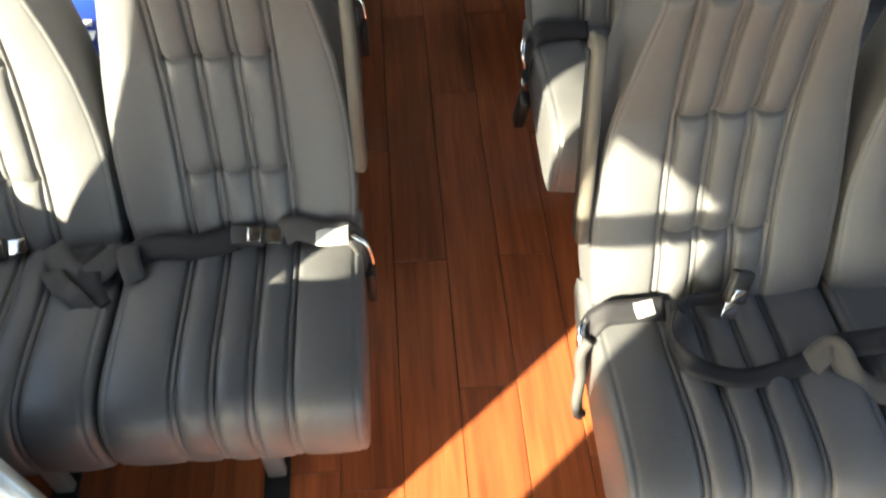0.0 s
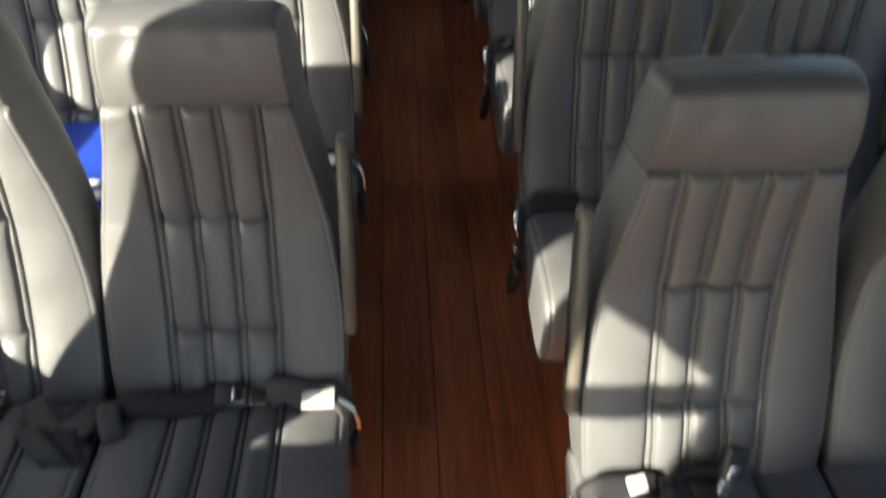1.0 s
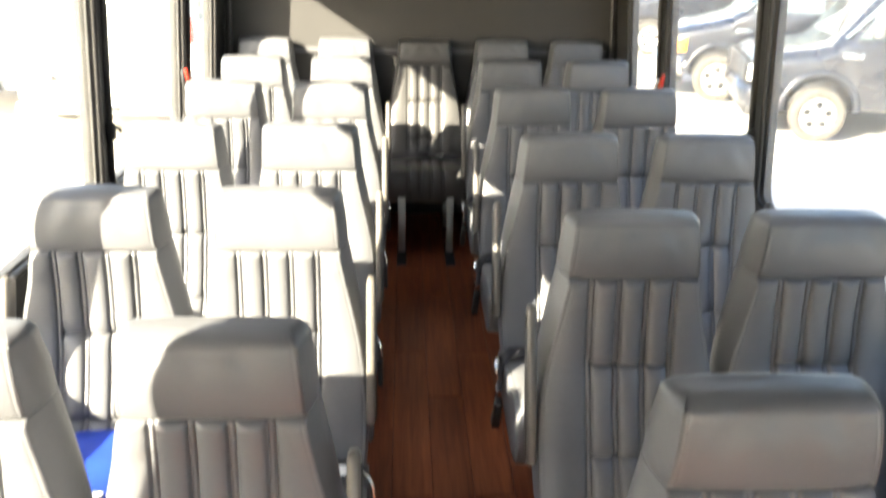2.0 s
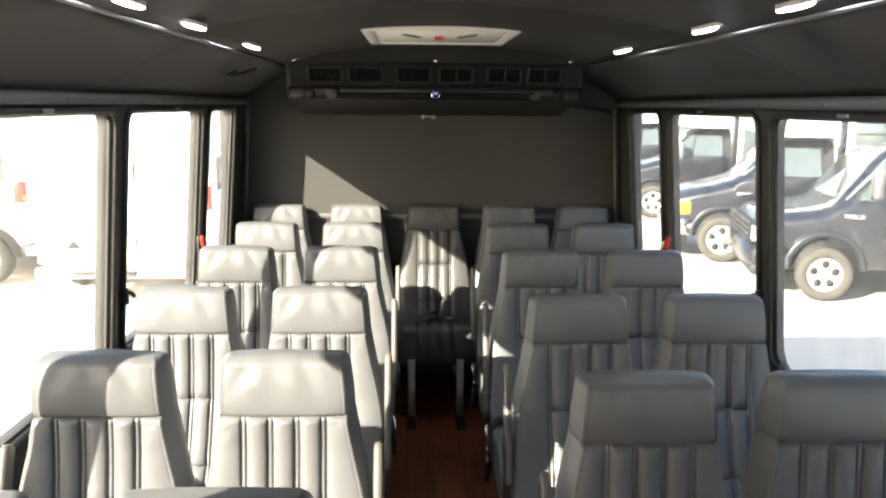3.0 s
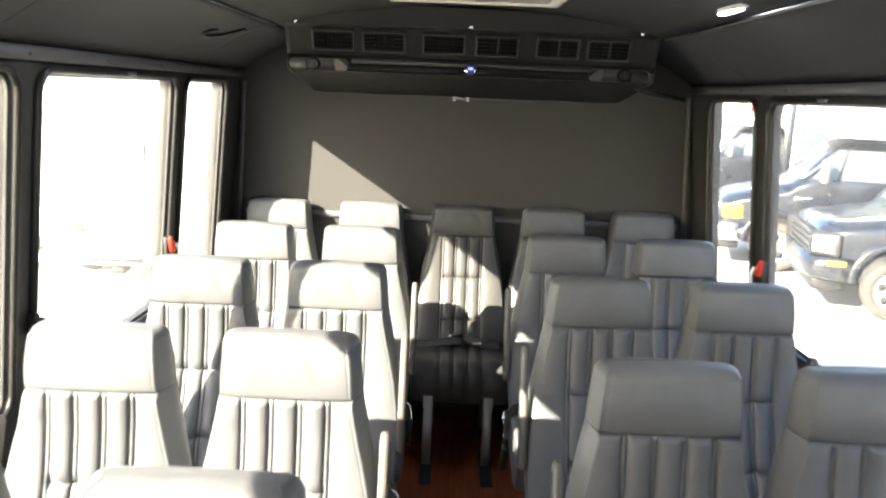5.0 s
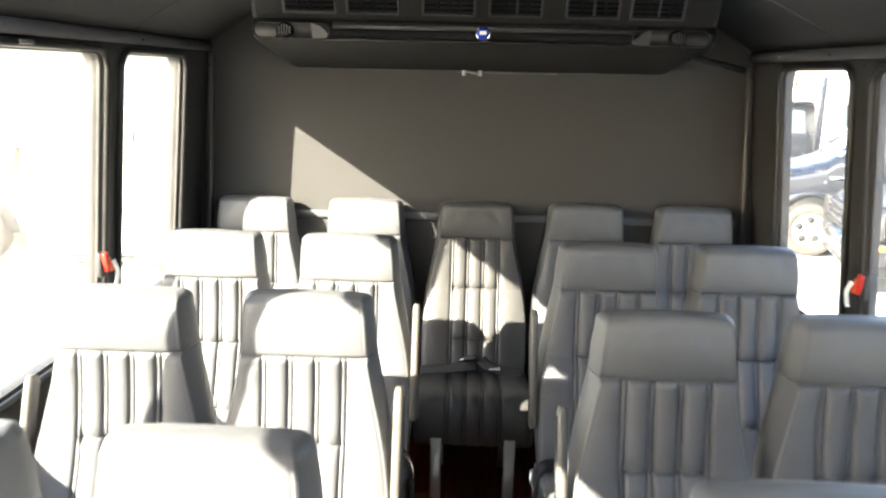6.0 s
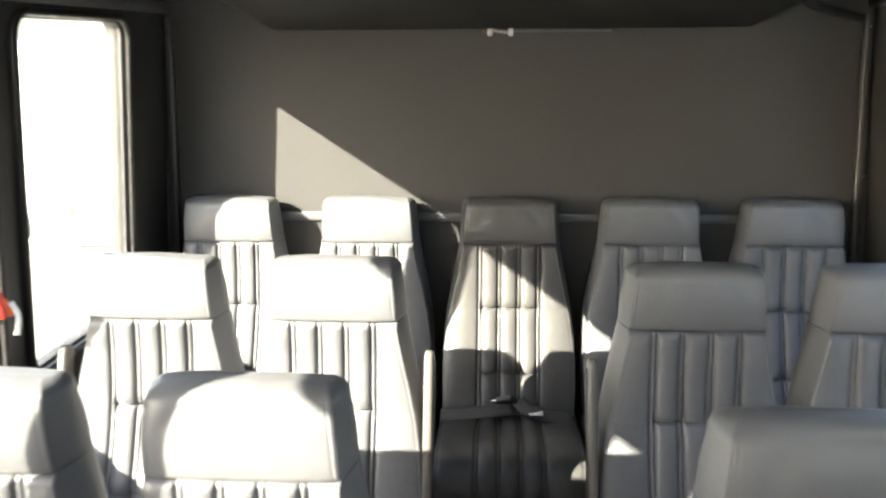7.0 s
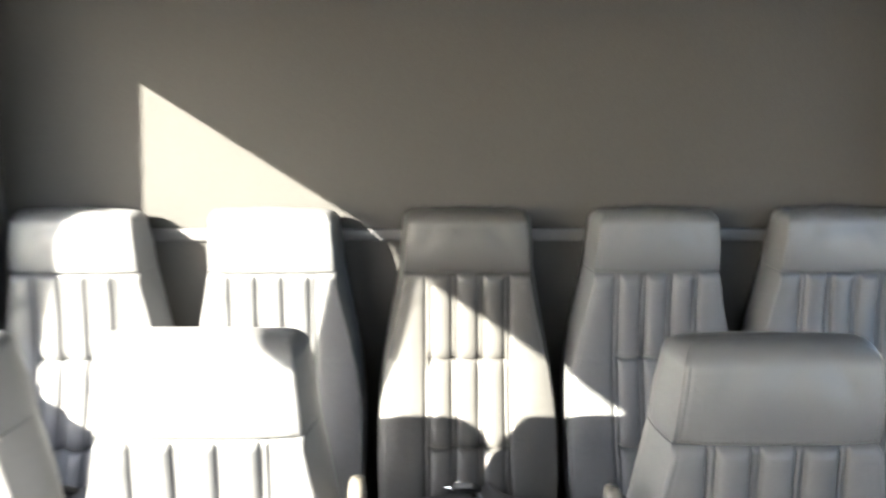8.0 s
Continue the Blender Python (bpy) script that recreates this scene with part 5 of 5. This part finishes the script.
    part("arch_well", loft(bmesh.new(), [[(0.86 + 0.43 * math.cos(math.pi * k / 18), yy, g + 0.40 + 0.43 * math.sin(math.pi * k / 18)) for k in range(19)] for yy in (0.004, -0.004)]), RUBBER, ob)
    wheel(ob, 0.86, -0.03, -1, 0.355 if truck else 0.375)
    wheel(ob, 0.86, 1.98, 1, 0.375)
    wheel(ob, 5.2, -0.13, -1, 0.375)
    part("arch_well", loft(bmesh.new(), [[(5.2 + 0.45 * math.cos(math.pi * k / 18), yy, g + 0.42 + 0.45 * math.sin(math.pi * k / 18)) for k in range(19)] for yy in (-0.150, -0.160)]), RUBBER, ob)
    part("bumper", loft(bmesh.new(), [[(-0.10 + d, yy, g + 0.42), (-0.15 + d, yy, g + 0.47), (-0.155 + d, yy, g + 0.60), (-0.12 + d, yy, g + 0.68), (0.05 + d, yy, g + 0.70), (0.08 + d, yy, g + 0.42)] for yy, d in ((-0.03, 0.34), (0.0, 0.16), (0.10, 0.05), (0.5, 0.0), (1.5, 0.0), (1.90, 0.05), (2.0, 0.16), (2.03, 0.34))]), BLACK_PAINT if truck else CHROME, ob, "front bumper")
    part("valance", boxed(-0.04, 0.34, 0.06, 1.94, g + 0.28, g + 0.43, 0.03), PLASTIC, ob)
    if truck:
        part("grille", boxed(-0.045, 0.10, 0.34, 1.66, g + 0.68, g + 1.00, 0.03), RUBBER, ob, "dark grille")
        for k in range(4):
            part("grille_bar", boxed(-0.066, 0.02, 0.32, 1.68, g + 0.70 + k * 0.078, g + 0.742 + k * 0.078, 0.012), EDGE_METAL, ob, "bright grille bar")
        for yy, rz in ((0.115, -40), (1.885, 40)):
            surround = part("headlight_surround", boxed(-0.20, 0.20, -0.06, 0.06, g + 0.70, g + 1.0, 0.035, m=pose(0.085, yy, 0, 0, 0, rz)), PLASTIC, ob)
            part("headlight", boxed(-0.14, 0.14, -0.075, 0.075, g + 0.745, g + 0.955, 0.03, m=pose(0.085, yy, 0, 0, 0, rz)), LENS, surround, "clear headlight")
        part("turn_light", boxed(0.10, 0.32, -0.045, 0.03, g + 0.60, g + 0.665, 0.012), AMBER, ob, "amber side light")
    else:
        part("grille", boxed(-0.035, 0.10, 0.40, 1.60, g + 0.74, g + 1.00, 0.02), RUBBER, ob, "dark grille")
        for k in range(3):
            part("grille_bar", boxed(-0.052, 0.02, 0.40, 1.60, g + 0.765 + k * 0.085, g + 0.80 + k * 0.085, 0.010), RIM, ob, "bright grille bar")
        for a, b in ((0.17, 0.38), (1.62, 1.83)):
            part("headlight", boxed(-0.03, 0.14, a, b, g + 0.76, g + 0.98, 0.035), LENS, ob, "clear headlight")
        part("turn_light", boxed(0.06, 0.36, -0.004, 0.15, g + 0.76, g + 0.98, 0.03), AMBER, ob, "amber turn light")
    return ob


shuttle_van(5.32, 10.66, -13, "black hooded shuttle truck with silver wheels parked on the concrete", truck=True)
shuttle_van(4.95, 13.36, -16, "black cutaway shuttle bus with a white cap and chrome bumper")
shuttle_van(5.33, 18.6, -14, "far black cutaway shuttle bus with red lettering on its white cap", sign=True)
shuttle_van(5.5, 23.6, -13, "distant black cutaway shuttle bus with a white cap")


def white_van(x, y, turn, label, axle, side_at, lamp, wide=2.0, lamps=2, lamp_wide=0.15, glass=(1.42, 1.90), doors=False):
    """A parked white van whose tail looks along +x before its turn; its corner stands at x, y."""
    ob = thing("white_van", label, "van", "parked white vans")
    ob.matrix_world = pose(x, y, 0, 0, 0, turn)
    g = YARD
    pts = [(0.0, g + 0.55), (0.02, g + 1.2), (-0.04, g + 1.7), (-0.10, g + 2.42), (-0.4, g + 2.50), (-3.9, g + 2.50), (-4.5, g + 1.35), (-5.4, g + 1.1), (-5.5, g + 0.5), (-4.0, g + 0.38), (-0.3, g + 0.42)]
    body = profile_body(pts, 0.0, wide, WHITE_PAINT, "body", ob, 0.14)
    for a, b in ((wide - lamp_wide, wide + 0.008), (-0.008, lamp_wide))[:lamps]:
        light = part("tail_light", boxed(-0.10, 0.035, a, b, g + lamp, g + lamp + 0.30, 0.02), RED_LENS, ob, "red tail light")
        part("turn_lens", boxed(-0.09, 0.038, a + 0.02, b - 0.02, g + lamp + 0.03, g + lamp + 0.11, 0.01), AMBER, light, "amber turn lens")
    for k in side_at:
        for a, b in ((-0.002, 0.05), (wide - 0.05, wide + 0.002)):
            part("side_window", boxed(k - 0.9, k, a, b, g + glass[0], g + glass[1], 0.03), CAR_GLASS, body, "grey side window")
    part("bumper", boxed(-0.02, 0.15, 0.03, wide - 0.05, g + 0.40, g + 0.53, 0.04), WHITE_PAINT, ob, "rounded white bumper")
    part("hitch", boxed(0.0, 0.22, 0.93, 1.07, g + 0.32, g + 0.40, 0.01), PLASTIC, ob)
    if doors:
        part("bumper_step", boxed(0.10, 0.24, 0.50, 1.28, g + 0.44, g + 0.475, 0.01), RAIL, ob, "grey step on the bumper")
        part("step_edge", boxed(0.12, 0.245, 0.50, 1.28, g + 0.49, g + 0.515, 0.008), DARKRAIL, ob)
        part("door_seam", boxed(0.0, 0.024, 1.24, 1.252, g + 0.62, g + 1.20), RUBBER, body, smooth=False)
        part("door_seam", boxed(-0.03, 0.012, 1.24, 1.252, g + 1.20, g + 1.80, m=pose(0, 0, 0, 0, -1.5, 0)), RUBBER, body, smooth=False)
        part("door_handle", boxed(0.01, 0.045, 0.80, 1.18, g + 0.945, g + 0.965, 0.006), RAIL, body)
        part("badge", loft(bmesh.new(), [[(xx, 0.40, g + 0.76), (xx, 0.56, g + 0.76), (xx, 0.48, g + 0.87)] for xx in (0.012, 0.026)]), PLASTIC, body, "small dark triangular badge", smooth=False)
    for wx in (axle, -4.6):
        wheel(ob, wx, -0.005, -1, 0.37, True)
        part("arch_well", loft(bmesh.new(), [[(wx + 0.50 * math.cos(math.pi * k / 18), yy, g + 0.38 + 0.47 * math.sin(math.pi * k / 18)) for k in range(19)] for yy in (-0.002, -0.006)]), RUBBER, ob)
        wheel(ob, wx, wide - 0.08, 1, 0.37, True)
    return ob


white_van(-5.60, 11.6, 0, "white van with red tail lights parked across the yard", -0.52, (-0.16, -1.2, -2.3), 1.15)
white_van(-4.82, 10.25, -90, "white van parked tail-on beside the bus", -1.4, (-0.35, -1.5, -2.6), 1.24, 2.17, 1, 0.22, doors=True)
white_van(-1.62, 14.0, 0, "white van with tall dark side windows behind another van", -1.0, (-0.92, -2.6), 0.9, 2.0, 0, glass=(1.29, 2.25))

# ---- planks of the floor ----
rng = random.Random(7)
PLANK_W = 0.1312
plank_meshes = {}
for i in range(-9, 10):
    x0 = -0.0315 + i * PLANK_W
    a, b = max(x0, X_LEFT - 0.07), min(x0 + PLANK_W, X_RIGHT + 0.07)
    if b - a < 0.02:
        continue
    y = Y_FRONT + rng.uniform(0.0, 0.9) - 0.9
    if i == -1:
        y = 1.408 - 4 * 0.94
    while y < Y_BACK:
        lo, hi = max(y, Y_FRONT), min(y + 0.94, Y_BACK)
        y += 0.94
        if hi - lo < 0.03:
            continue
        key = (round(b - a, 4), round(hi - lo, 4))
        if key not in plank_meshes:
            w, l = key
            bm = bmesh.new()
            g, e = 0.0008, 0.0018
            loft(bm, [[(u * s + (w / 2 - w * s / 2), v * q + (l / 2 - l * q / 2), z) for u, v in ((0, 0), (w, 0), (w, l), (0, l))]
                      for s, q, z in ((1 - 2 * g / w, 1 - 2 * g / l, -0.006), (1 - 2 * g / w, 1 - 2 * g / l, -0.0014), (1 - 2 * e / w, 1 - 2 * e / l, 0.0))])
            plank_meshes[key] = mesh_of("plank", bm, PLANK)
            plank_meshes[key].polygons.foreach_set("use_smooth", [False] * len(plank_meshes[key].polygons))
        ob = part("plank", None, None, floor, mesh=plank_meshes[key])
        ob.location = (a, lo, rng.uniform(-0.0004, 0.0))
